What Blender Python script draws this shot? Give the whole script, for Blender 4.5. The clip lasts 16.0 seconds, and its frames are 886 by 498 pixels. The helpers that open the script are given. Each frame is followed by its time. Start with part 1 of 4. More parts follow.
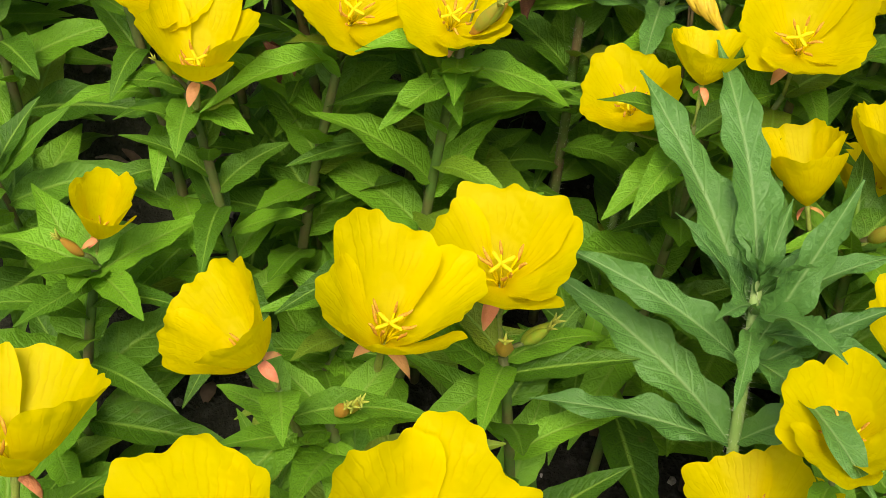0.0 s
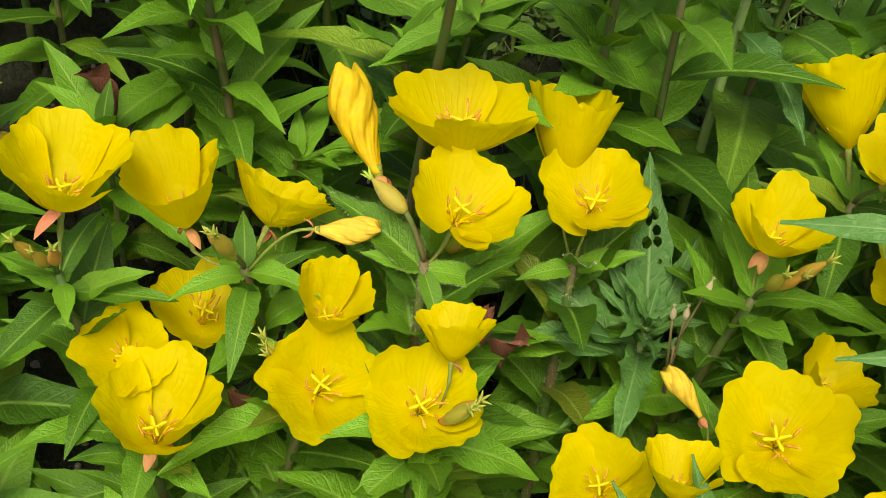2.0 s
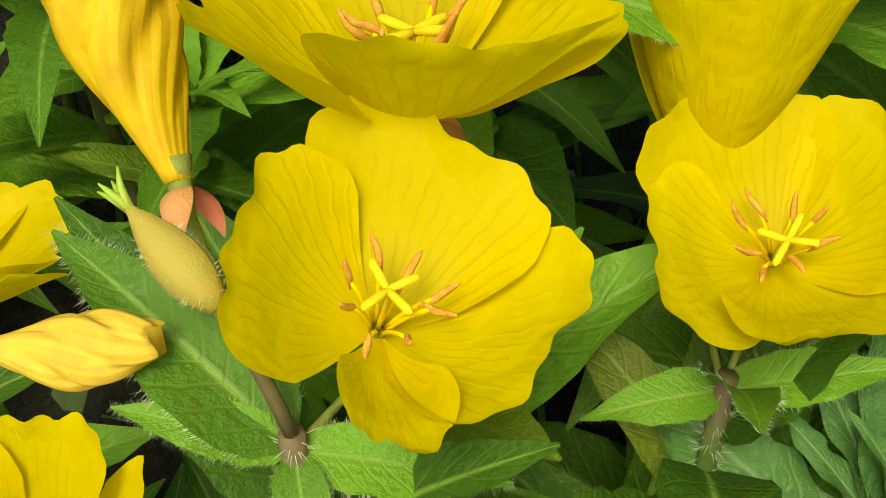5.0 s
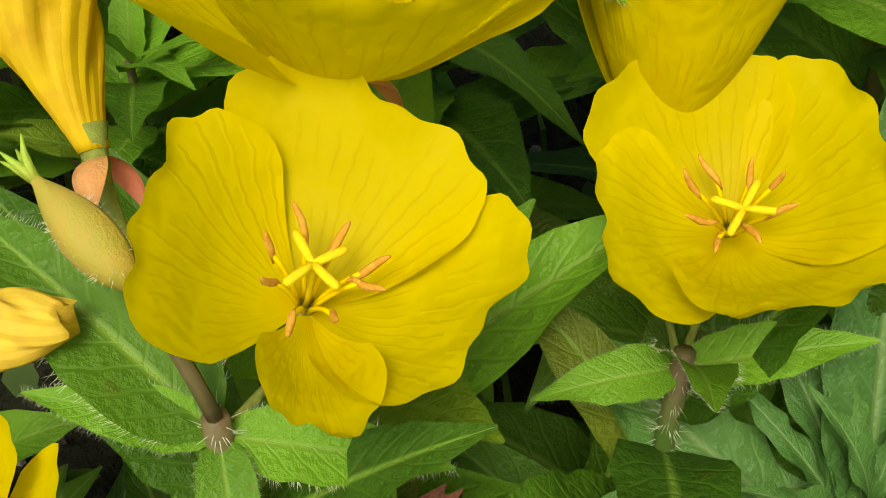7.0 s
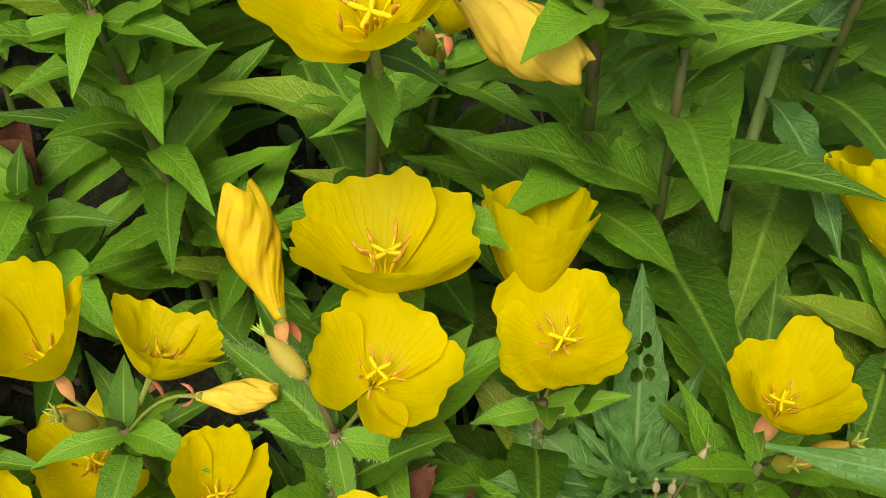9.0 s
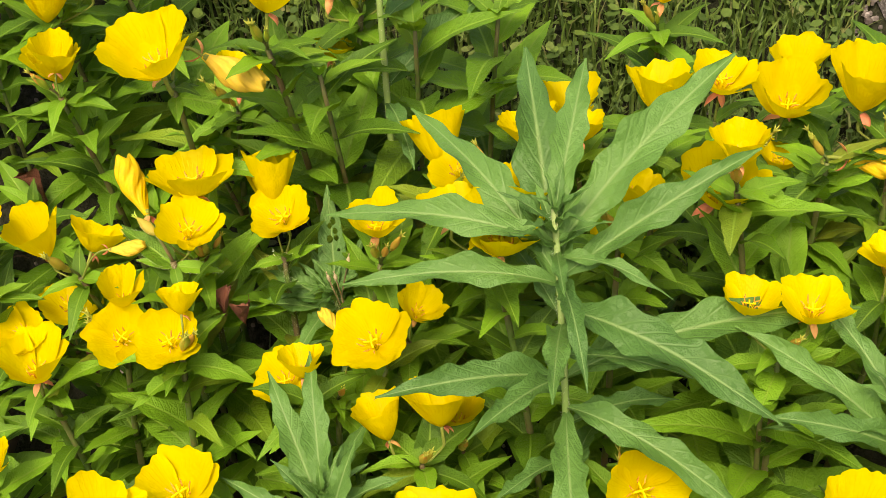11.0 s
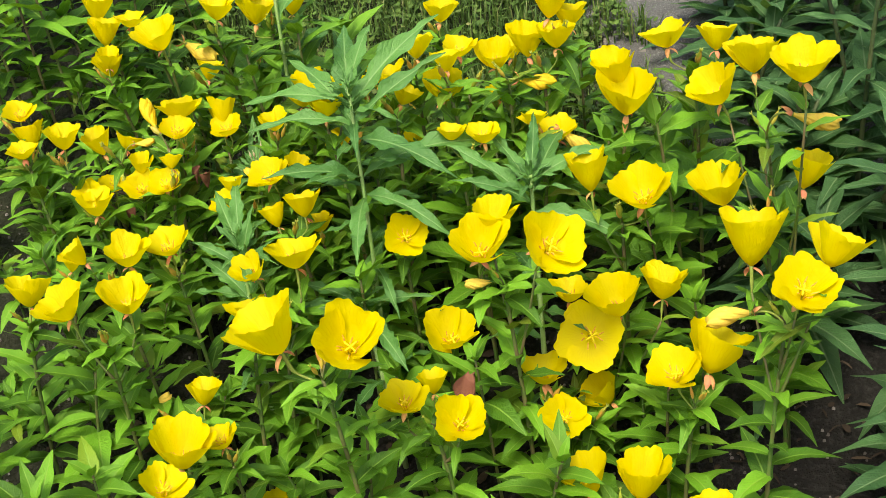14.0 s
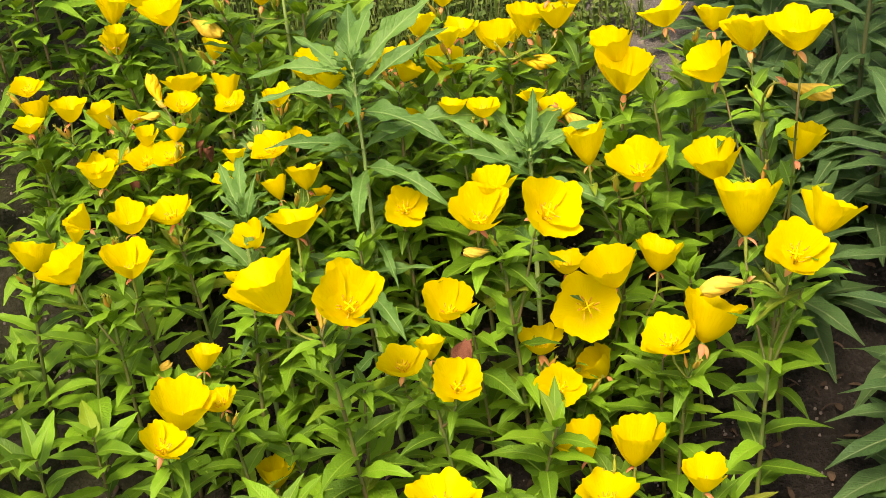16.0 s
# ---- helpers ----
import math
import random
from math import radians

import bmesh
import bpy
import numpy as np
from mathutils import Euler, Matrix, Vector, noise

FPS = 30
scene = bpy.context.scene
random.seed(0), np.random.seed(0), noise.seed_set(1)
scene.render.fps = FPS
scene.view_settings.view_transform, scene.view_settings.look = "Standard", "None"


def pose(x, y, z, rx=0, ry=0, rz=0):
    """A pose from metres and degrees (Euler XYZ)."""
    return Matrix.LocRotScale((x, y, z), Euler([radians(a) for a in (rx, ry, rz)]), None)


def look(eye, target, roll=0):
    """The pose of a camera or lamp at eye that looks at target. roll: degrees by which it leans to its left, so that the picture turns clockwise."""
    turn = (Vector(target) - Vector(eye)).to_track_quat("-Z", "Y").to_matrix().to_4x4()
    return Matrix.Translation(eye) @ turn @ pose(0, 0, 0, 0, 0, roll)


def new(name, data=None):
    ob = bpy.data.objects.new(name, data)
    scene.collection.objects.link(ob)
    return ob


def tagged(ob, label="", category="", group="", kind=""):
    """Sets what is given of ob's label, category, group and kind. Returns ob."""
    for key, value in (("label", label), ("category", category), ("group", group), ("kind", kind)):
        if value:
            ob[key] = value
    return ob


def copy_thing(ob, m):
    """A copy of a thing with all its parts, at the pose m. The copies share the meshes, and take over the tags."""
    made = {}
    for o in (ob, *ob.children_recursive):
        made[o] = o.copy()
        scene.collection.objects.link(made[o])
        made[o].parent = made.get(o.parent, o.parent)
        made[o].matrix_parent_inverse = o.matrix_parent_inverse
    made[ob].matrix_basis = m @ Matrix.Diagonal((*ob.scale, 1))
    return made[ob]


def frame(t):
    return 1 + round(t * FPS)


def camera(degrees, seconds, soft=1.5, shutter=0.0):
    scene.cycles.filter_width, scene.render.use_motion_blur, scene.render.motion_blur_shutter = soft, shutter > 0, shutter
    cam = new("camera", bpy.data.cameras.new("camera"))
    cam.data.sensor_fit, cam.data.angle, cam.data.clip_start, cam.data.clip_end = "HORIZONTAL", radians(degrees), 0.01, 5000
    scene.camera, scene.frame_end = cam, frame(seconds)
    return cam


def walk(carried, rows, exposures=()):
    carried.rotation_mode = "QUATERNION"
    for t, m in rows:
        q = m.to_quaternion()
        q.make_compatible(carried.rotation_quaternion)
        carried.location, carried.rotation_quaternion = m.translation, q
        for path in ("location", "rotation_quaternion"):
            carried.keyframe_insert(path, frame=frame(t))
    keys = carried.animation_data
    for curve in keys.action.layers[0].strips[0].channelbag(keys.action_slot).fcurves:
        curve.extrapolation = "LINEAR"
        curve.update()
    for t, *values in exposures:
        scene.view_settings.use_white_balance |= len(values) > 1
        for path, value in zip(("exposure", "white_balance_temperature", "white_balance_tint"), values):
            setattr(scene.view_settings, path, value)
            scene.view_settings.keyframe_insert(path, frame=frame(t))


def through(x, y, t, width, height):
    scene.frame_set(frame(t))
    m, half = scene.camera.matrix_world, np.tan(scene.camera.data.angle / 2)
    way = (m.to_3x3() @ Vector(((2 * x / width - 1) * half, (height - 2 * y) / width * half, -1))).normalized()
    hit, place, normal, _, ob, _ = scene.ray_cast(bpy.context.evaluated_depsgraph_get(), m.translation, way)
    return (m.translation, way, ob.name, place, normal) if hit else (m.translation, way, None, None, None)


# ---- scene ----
cam = camera(39.0, 16.0, 0.8)
PATH = [
    (0, (-0.3274, -0.0253, 0.5838), (-0.2523, 0.3140, 0.2243), 6.22),
    (0.5, (-0.3376, -0.0345, 0.6167), (-0.2549, 0.3340, 0.2890), 7.08),
    (1, (-0.3528, -0.0394, 0.7333), (-0.2600, 0.3024, 0.3804), 9.62),
    (1.5, (-0.3542, -0.0254, 0.7425), (-0.2624, 0.3234, 0.3962), 9.81),
    (2, (-0.3175, 0.0627, 0.6535), (-0.2351, 0.4147, 0.3082), 9.12),
    (2.5, (-0.2906, 0.1203, 0.6072), (-0.2110, 0.4720, 0.2608), 9.14),
    (3, (-0.2626, 0.1706, 0.5807), (-0.1888, 0.5253, 0.2361), 8.15),
    (3.5, (-0.2491, 0.2163, 0.5400), (-0.2016, 0.5557, 0.1759), 6.07),
    (3.7, (-0.2454, 0.2292, 0.5299), (-0.2096, 0.5627, 0.1591), 4.80),
    (5.8, (-0.2391, 0.2872, 0.4763), (-0.2266, 0.5995, 0.0859), 1.75),
    (6, (-0.2376, 0.2888, 0.4731), (-0.2251, 0.5989, 0.0811), 1.58),
    (6.5, (-0.2345, 0.2892, 0.4700), (-0.2200, 0.5989, 0.0776), 1.43),
    (7, (-0.2355, 0.2805, 0.4833), (-0.2137, 0.5931, 0.0937), 2.54),
    (7.5, (-0.2373, 0.2672, 0.5082), (-0.2106, 0.5832, 0.1217), 3.39),
    (8, (-0.2385, 0.2433, 0.5487), (-0.2113, 0.5597, 0.1625), 3.56),
    (8.2, (-0.2405, 0.2328, 0.5697), (-0.2125, 0.5480, 0.1825), 3.84),
    (10.3, (-0.2500, -0.0315, 0.7908), (-0.1970, 0.3150, 0.4343), 2.33),
    (10.5, (-0.2393, -0.0823, 0.8131), (-0.1808, 0.2712, 0.4644), 2.22),
    (11, (-0.1171, -0.2028, 0.8397), (-0.1038, 0.1726, 0.5098), -4.48),
    (11.5, (-0.0541, -0.3084, 0.8770), (-0.0438, 0.0747, 0.5558), -6.19),
    (12, (-0.0161, -0.4132, 0.9067), (-0.0097, -0.0220, 0.5955), -7.47),
    (12.5, (0.0020, -0.5296, 0.9411), (0.0081, -0.1310, 0.6393), -8.05),
    (13, (0.0186, -0.6706, 0.9513), (0.0222, -0.2604, 0.6654), -8.39),
    (13.5, (0.0476, -0.8742, 0.9561), (0.0461, -0.4457, 0.6985), -8.32),
    (14, (0.0242, -0.9246, 0.9320), (0.0270, -0.4927, 0.6801), -7.55),
    (14.5, (-0.0134, -0.9763, 0.8990), (0.0024, -0.5401, 0.6551), -6.81),
    (15, (0.0361, -0.9831, 0.9051), (0.0359, -0.5475, 0.6597), -7.03),
    (15.5, (-0.0007, -0.9795, 0.8804), (0.0105, -0.5405, 0.6412), -6.72),
    (16, (0.0152, -0.9709, 0.8889), (0.0203, -0.5331, 0.6474), -6.63),
]
EXPOSURE = [(0, 1.00, 7300, 10), (1.5, 0.88, 7300, 10), (2.5, 0.90, 7300, 10), (3.5, 0.90, 7300, 10), (7, 0.70, 7300, 10), (8, 0.68, 7300, 10), (10.5, 1.08, 7800, 16), (11.5, 1.31, 8800, 25), (13.5, 1.35, 8800, 25), (14, 1.38, 7000, 8), (14.6, 1.38, 7800, 16), (16, 1.45, 8600, 24)]
walk(cam, [(t, look(eye, target, roll)) for t, eye, target, roll in PATH], EXPOSURE)

# ---- sky and light: a bright overcast day ----
world = bpy.data.worlds.new("sky")
scene.world = world
world.use_nodes = True
wn, wl = world.node_tree.nodes, world.node_tree.links
sky = wn.new("ShaderNodeTexSky")
sky.sky_type, sky.sun_disc = "NISHITA", False
sky.sun_elevation, sky.sun_rotation = radians(58), radians(200)
sky.air_density, sky.dust_density, sky.ozone_density = 1.0, 4.0, 1.0
wl.new(sky.outputs["Color"], wn["Background"].inputs["Color"])
wn["Background"].inputs["Strength"].default_value = 0.125
sun = new("sun", bpy.data.lights.new("sun", "SUN"))
sun.data.energy, sun.data.angle, sun.data.color = 1.9, radians(20), (1.0, 0.95, 0.82)
sun.matrix_world = look((-0.6, -1.2, 3.2), (0, 0.2, 0.3))


# ---- materials ----
class Nodes:
    """A node material in the making: short calls for the nodes used below."""

    def __init__(self, name):
        self.m = bpy.data.materials.new(name)
        self.m.use_nodes = True
        self.t = self.m.node_tree
        self.bsdf = self.t.nodes["Principled BSDF"]
        self.out = self.t.nodes["Material Output"]

    def add(self, kind, **sets):
        n = self.t.nodes.new(kind)
        for k, v in sets.items():
            n.inputs[k].default_value = v
        return n

    def link(self, a, b):
        self.t.links.new(a, b)

    def mix(self, fac, a, b, blend="MIX"):
        n = self.t.nodes.new("ShaderNodeMix")
        n.data_type, n.blend_type = "RGBA", blend
        for value, socket in ((fac, n.inputs[0]), (a, n.inputs[6]), (b, n.inputs[7])):
            if isinstance(value, (int, float)):
                socket.default_value = value
            elif isinstance(value, tuple):
                socket.default_value = (*value, 1)
            else:
                self.link(value, socket)
        return n.outputs[2]

    def math(self, op, a, b=0.0, c=0.0):
        n = self.t.nodes.new("ShaderNodeMath")
        n.operation = op
        for value, socket in zip((a, b, c), n.inputs):
            if isinstance(value, (int, float)):
                socket.default_value = value
            else:
                self.link(value, socket)
        return n.outputs[0]

    def ramp(self, fac, *stops):
        n = self.t.nodes.new("ShaderNodeValToRGB")
        self.link(fac, n.inputs[0])
        while len(n.color_ramp.elements) < len(stops):
            n.color_ramp.elements.new(0.5)
        for e, (p, c) in zip(n.color_ramp.elements, stops):
            e.position, e.color = p, (*c, 1) if isinstance(c, tuple) else (c, c, c, 1)
        return n.outputs[0]

    def noise(self, scale, detail=3.0, where=None, rough=0.55):
        n = self.add("ShaderNodeTexNoise", Scale=scale, Detail=detail, Roughness=rough)
        if where is not None:
            self.link(where, n.inputs["Vector"])
        return n.outputs["Fac"]

    def uv(self):
        n = self.t.nodes.new("ShaderNodeUVMap")
        s = self.t.nodes.new("ShaderNodeSeparateXYZ")
        self.link(n.outputs[0], s.inputs[0])
        return s.outputs[0], s.outputs[1]

    def place(self):
        return self.t.nodes.new("ShaderNodeTexCoord").outputs["Object"]

    def world(self):
        return self.t.nodes.new("ShaderNodeNewGeometry").outputs["Position"]

    def random(self):
        return self.t.nodes.new("ShaderNodeObjectInfo").outputs["Random"]

    def bump(self, height, strength, distance):
        n = self.add("ShaderNodeBump", Strength=strength, Distance=distance)
        self.link(height, n.inputs["Height"])
        self.link(n.outputs[0], self.bsdf.inputs["Normal"])
        return n.outputs[0]

    def finish(self, colour, rough, through=0.0, glow_through=None, normal=None, spec=0.5):
        """Colour and roughness; through: the share of light that a thin leaf lets pass."""
        if isinstance(colour, tuple):
            self.bsdf.inputs["Base Color"].default_value = (*colour, 1)
        else:
            self.link(colour, self.bsdf.inputs["Base Color"])
        if isinstance(rough, float):
            self.bsdf.inputs["Roughness"].default_value = rough
        else:
            self.link(rough, self.bsdf.inputs["Roughness"])
        self.bsdf.inputs["Specular IOR Level"].default_value = spec
        if through:
            tr = self.t.nodes.new("ShaderNodeBsdfTranslucent")
            src = glow_through if glow_through is not None else colour
            if isinstance(src, tuple):
                tr.inputs["Color"].default_value = (*src, 1)
            else:
                self.link(src, tr.inputs["Color"])
            if normal is not None:
                self.link(normal, tr.inputs["Normal"])
            mx = self.t.nodes.new("ShaderNodeMixShader")
            mx.inputs[0].default_value = through
            self.link(self.bsdf.outputs[0], mx.inputs[1])
            self.link(tr.outputs[0], mx.inputs[2])
            self.link(mx.outputs[0], self.out.inputs[0])
        return self.m


def petal_material():
    n = Nodes("petal")
    u, v = n.uv()
    fan = n.math("MULTIPLY", n.math("ADD", u, n.math("MULTIPLY", n.noise(9.0, 2, n.place()), 0.12)), 24.0)
    vein = n.math("POWER", n.math("ABSOLUTE", n.math("SINE", fan)), 24.0)
    fade = n.math("MULTIPLY", n.math("SUBTRACT", 1.0, v), n.math("MULTIPLY", v, 2.6))
    vein = n.math("MULTIPLY", n.math("MULTIPLY", vein, fade), n.ramp(n.noise(5.0, 1, n.place()), (0.40, 0.0), (0.58, 1.0)))
    base = n.mix(n.noise(3.0, 2, n.place()), (0.67, 0.545, 0.003), (0.695, 0.578, 0.003))
    base = n.mix(n.math("MULTIPLY", n.random(), 0.5), base, (0.71, 0.615, 0.003))
    base = n.mix(n.ramp(v, (0.0, 1.0), (0.22, 0.0)), base, (0.66, 0.49, 0.003))
    col = n.mix(n.math("MULTIPLY", vein, 0.55), base, (0.52, 0.30, 0.002))
    bumps = n.math("ADD", n.math("MULTIPLY", vein, -0.5), n.noise(5.0, 2, n.place()))
    normal = n.bump(bumps, 0.12, 0.02)
    return n.finish(col, 0.6, 0.46, n.mix(0.6, col, (0.76, 0.650, 0.003)), normal, 0.18)


def leaf_material(name, dark, light, rib, gloss, spots=0.0, old=0.5):
    n = Nodes(name)
    u, v = n.uv()
    au = n.math("ABSOLUTE", u)
    rnd = n.random()
    tone = n.math("ADD", n.math("MULTIPLY", rnd, 0.95), n.math("MULTIPLY", n.noise(2.2, 3, n.place()), 0.35))
    col = n.mix(tone, dark, light)
    col = n.mix(n.ramp(n.math("FRACT", n.math("MULTIPLY", rnd, 7.31)), (0.90, 0.0), (1.0, old)), col, (0.20, 0.17, 0.02))
    wander = n.math("ADD", v, n.math("MULTIPLY", n.noise(4.0, 2, n.place()), 0.10))
    side = n.math("SINE", n.math("MULTIPLY", n.math("SUBTRACT", wander, n.math("MULTIPLY", au, 0.17)), 62.0))
    side = n.math("MULTIPLY", n.math("POWER", n.math("MAXIMUM", side, 0.0), 12.0), n.ramp(au, (0.55, 1.0), (0.95, 0.0)))
    mid = n.ramp(au, (0.03, 1.0), (0.11, 0.0))
    col = n.mix(n.math("MULTIPLY", side, 0.11), col, rib)
    col = n.mix(n.math("MULTIPLY", mid, 0.75), col, rib)
    patch = n.noise(9.0, 4, n.place())
    col = n.mix(n.math("MULTIPLY", n.ramp(patch, (0.66, 0.0), (0.72, 1.0)), spots), col, (0.12, 0.06, 0.02))
    height = n.math("ADD", n.math("MULTIPLY", n.math("ADD", side, mid), -0.7), n.math("MULTIPLY", n.noise(26.0, 3, n.place()), 0.9))
    normal = n.bump(height, 0.24, 0.025)
    rough = n.math("ADD", gloss, n.math("MULTIPLY", n.noise(12.0, 2, n.place()), 0.2))
    return n.finish(col, rough, 0.26, n.mix(0.5, col, (0.18, 0.31, 0.006)), normal, 0.28)


def stem_material(name, a, b, rough=0.6):
    n = Nodes(name)
    p = n.place()
    col = n.mix(n.ramp(n.noise(38.0, 3, p), (0.38, 0.0), (0.66, 1.0)), a, b)
    n.bump(n.noise(420.0, 2, p), 0.4, 0.001)
    return n.finish(col, rough, 0.0, spec=0.3)


def bud_material(name, a, b, tip):
    n = Nodes(name)
    u, v = n.uv()
    tone = n.math("ADD", n.math("MULTIPLY", n.random(), 0.7), n.math("MULTIPLY", n.noise(6.0, 3, n.place()), 0.6))
    col = n.mix(n.ramp(tone, (0.3, 0.0), (0.95, 1.0)), a, b)
    col = n.mix(n.ramp(v, (0.72, 0.0), (0.95, 1.0)), col, tip)
    n.bump(n.noise(40.0, 3, n.place()), 0.18, 0.015)
    return n.finish(col, 0.6, 0.1, col, spec=0.25)


def wilted_material():
    n = Nodes("wilted_petal")
    u, v = n.uv()
    crease = n.noise(7.0, 4, n.place())
    ridge = n.math("SINE", n.math("ADD", n.math("MULTIPLY", u, 57.0), n.math("MULTIPLY", v, 9.0)))
    col = n.mix(n.ramp(crease, (0.35, 0.0), (0.7, 1.0)), (0.66, 0.49, 0.012), (0.58, 0.36, 0.015))
    col = n.mix(n.math("MULTIPLY", n.random(), 0.35), col, (0.86, 0.68, 0.22))
    n.bump(n.math("ADD", n.math("MULTIPLY", ridge, 0.35), n.math("MULTIPLY", crease, 1.5)), 0.14, 0.02)
    return n.finish(col, 0.6, 0.25, col, spec=0.2)


def soil_material():
    n = Nodes("soil")
    p = n.world()
    big, mid, fine = n.noise(1.3, 4, p), n.noise(14.0, 5, p), n.noise(160.0, 4, p)
    # blackish soil, its tones lowered further to hold the shade of the plants
    col = n.mix(mid, (0.006, 0.0055, 0.005), (0.021, 0.0195, 0.0175))
    col = n.mix(n.ramp(fine, (0.5, 0.0), (0.75, 0.5)), col, (0.052, 0.050, 0.046))
    col = n.mix(n.ramp(big, (0.42, 0.0), (0.62, 0.35)), col, (0.035, 0.05, 0.014))
    n.bump(n.math("ADD", n.math("MULTIPLY", mid, 2.0), fine), 0.9, 0.012)
    return n.finish(col, 0.92, spec=0.15)


def grit_material():
    n = Nodes("grit")
    p = n.world()
    big, mid, fine = n.noise(5.0, 4, p), n.noise(60.0, 5, p), n.noise(420.0, 4, p)
    col = n.mix(mid, (0.066, 0.068, 0.066), (0.150, 0.152, 0.150))
    col = n.mix(n.ramp(fine, (0.55, 0.0), (0.72, 0.8)), col, (0.27, 0.27, 0.265))
    col = n.mix(n.ramp(big, (0.45, 0.0), (0.65, 0.4)), col, (0.06, 0.052, 0.044))
    n.bump(n.math("ADD", n.math("MULTIPLY", mid, 1.5), fine), 0.9, 0.006)
    return n.finish(col, 0.92, spec=0.15)


def pebble_material():
    n = Nodes("pebble")
    g = n.t.nodes.new("ShaderNodeNewGeometry")
    col = n.ramp(g.outputs["Random Per Island"], (0.0, (0.06, 0.056, 0.050)), (0.5, (0.17, 0.162, 0.15)), (0.93, (0.27, 0.26, 0.24)), (1.0, (0.62, 0.6, 0.57)))
    col = n.mix(n.noise(300.0, 3, n.world()), col, (0.12, 0.10, 0.09))
    n.bump(n.noise(500.0, 3, n.world()), 0.5, 0.002)
    return n.finish(col, 0.85, spec=0.2)


def litter_material():
    n = Nodes("litter")
    g = n.t.nodes.new("ShaderNodeNewGeometry")
    col = n.ramp(g.outputs["Random Per Island"], (0.0, (0.018, 0.013, 0.010)), (0.55, (0.055, 0.038, 0.026)), (0.9, (0.12, 0.085, 0.055)), (1.0, (0.22, 0.18, 0.13)))
    return n.finish(n.mix(n.noise(260.0, 3, n.world()), col, (0.03, 0.022, 0.016)), 0.85, spec=0.15)


def lawn_material():
    n = Nodes("lawn_leaf")
    g = n.t.nodes.new("ShaderNodeNewGeometry")
    col = n.ramp(g.outputs["Random Per Island"], (0.0, (0.035, 0.075, 0.014)), (0.5, (0.085, 0.16, 0.026)), (0.9, (0.16, 0.25, 0.042)), (1.0, (0.24, 0.21, 0.09)))
    col = n.mix(n.noise(200.0, 2, n.world()), col, (0.05, 0.10, 0.018))
    return n.finish(col, 0.6, 0.2, col, spec=0.3)


PETAL = petal_material()
LEAF = leaf_material("primrose_leaf", (0.014, 0.058, 0.004), (0.138, 0.328, 0.020), (0.19, 0.34, 0.045), 0.42, 0.25)
WEED_LEAF = leaf_material("willow_leaf", (0.040, 0.125, 0.027), (0.088, 0.220, 0.047), (0.19, 0.32, 0.11), 0.40, 0.0, 0.0)
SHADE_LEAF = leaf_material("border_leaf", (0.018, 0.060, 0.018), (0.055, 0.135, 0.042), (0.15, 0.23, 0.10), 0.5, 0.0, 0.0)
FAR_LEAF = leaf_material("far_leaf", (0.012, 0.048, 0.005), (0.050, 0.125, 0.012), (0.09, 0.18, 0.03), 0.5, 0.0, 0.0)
STEM = stem_material("green_stem", (0.06, 0.125, 0.02), (0.12, 0.09, 0.04))
WEED_STEM = stem_material("pale_stem", (0.16, 0.28, 0.07), (0.22, 0.31, 0.11))
BROWN_STEM = stem_material("brown_stem", (0.075, 0.05, 0.03), (0.14, 0.12, 0.05))
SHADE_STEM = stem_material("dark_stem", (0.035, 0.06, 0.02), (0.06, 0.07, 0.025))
TUBE = stem_material("flower_tube", (0.20, 0.27, 0.04), (0.17, 0.20, 0.04))
BUD = bud_material("bud_skin", (0.22, 0.34, 0.03), (0.47, 0.24, 0.04), (0.34, 0.38, 0.06))
SEPAL = bud_material("sepal_skin", (0.56, 0.30, 0.10), (0.62, 0.20, 0.11), (0.50, 0.24, 0.10))
GREEN_BUD = bud_material("green_bud_skin", (0.22, 0.34, 0.035), (0.40, 0.29, 0.05), (0.30, 0.46, 0.05))
WILTED = wilted_material()
STAMEN = Nodes("stamen").finish((0.70, 0.53, 0.005), 0.6, spec=0.1)
ANTHER = stem_material("anther", (0.56, 0.25, 0.02), (0.66, 0.38, 0.05), 0.7)
STIGMA = stem_material("stigma", (0.70, 0.55, 0.006), (0.74, 0.58, 0.010), 0.65)
PALE = stem_material("pale_bud_skin", (0.46, 0.36, 0.24), (0.30, 0.30, 0.14), 0.7)
DEAD = stem_material("dead_leaf", (0.11, 0.032, 0.022), (0.18, 0.08, 0.04), 0.75)
HAIR = Nodes("plant_hair").finish((0.55, 0.62, 0.42), 0.4, 0.3, (0.6, 0.68, 0.45))
SOIL, GRIT, PEBBLE, LAWN, LITTER = soil_material(), grit_material(), pebble_material(), lawn_material(), litter_material()


# ---- mesh helpers ----
def solid(name, verts, faces, uvs, materials, slots=None, smooth=True):
    me = bpy.data.meshes.new(name)
    me.from_pydata([tuple(v) for v in verts], [], faces)
    layer = me.uv_layers.new(name="UVMap")
    if uvs is not None:
        index = np.empty(len(me.loops), int)
        me.loops.foreach_get("vertex_index", index)
        layer.data.foreach_set("uv", np.asarray(uvs, float)[index].ravel())
    for m in materials:
        me.materials.append(m)
    if slots is not None:
        me.polygons.foreach_set("material_index", slots)
    me.polygons.foreach_set("use_smooth", [smooth] * len(me.polygons))
    me.update()
    return me


def part(name, me, parent, m=None, label=""):
    """One mesh as a part of a thing or of a part, at the pose m in its parent's space."""
    ob = new(name, me)
    ob.parent = parent
    if m is not None:
        ob.matrix_basis = m
    return tagged(ob, label)


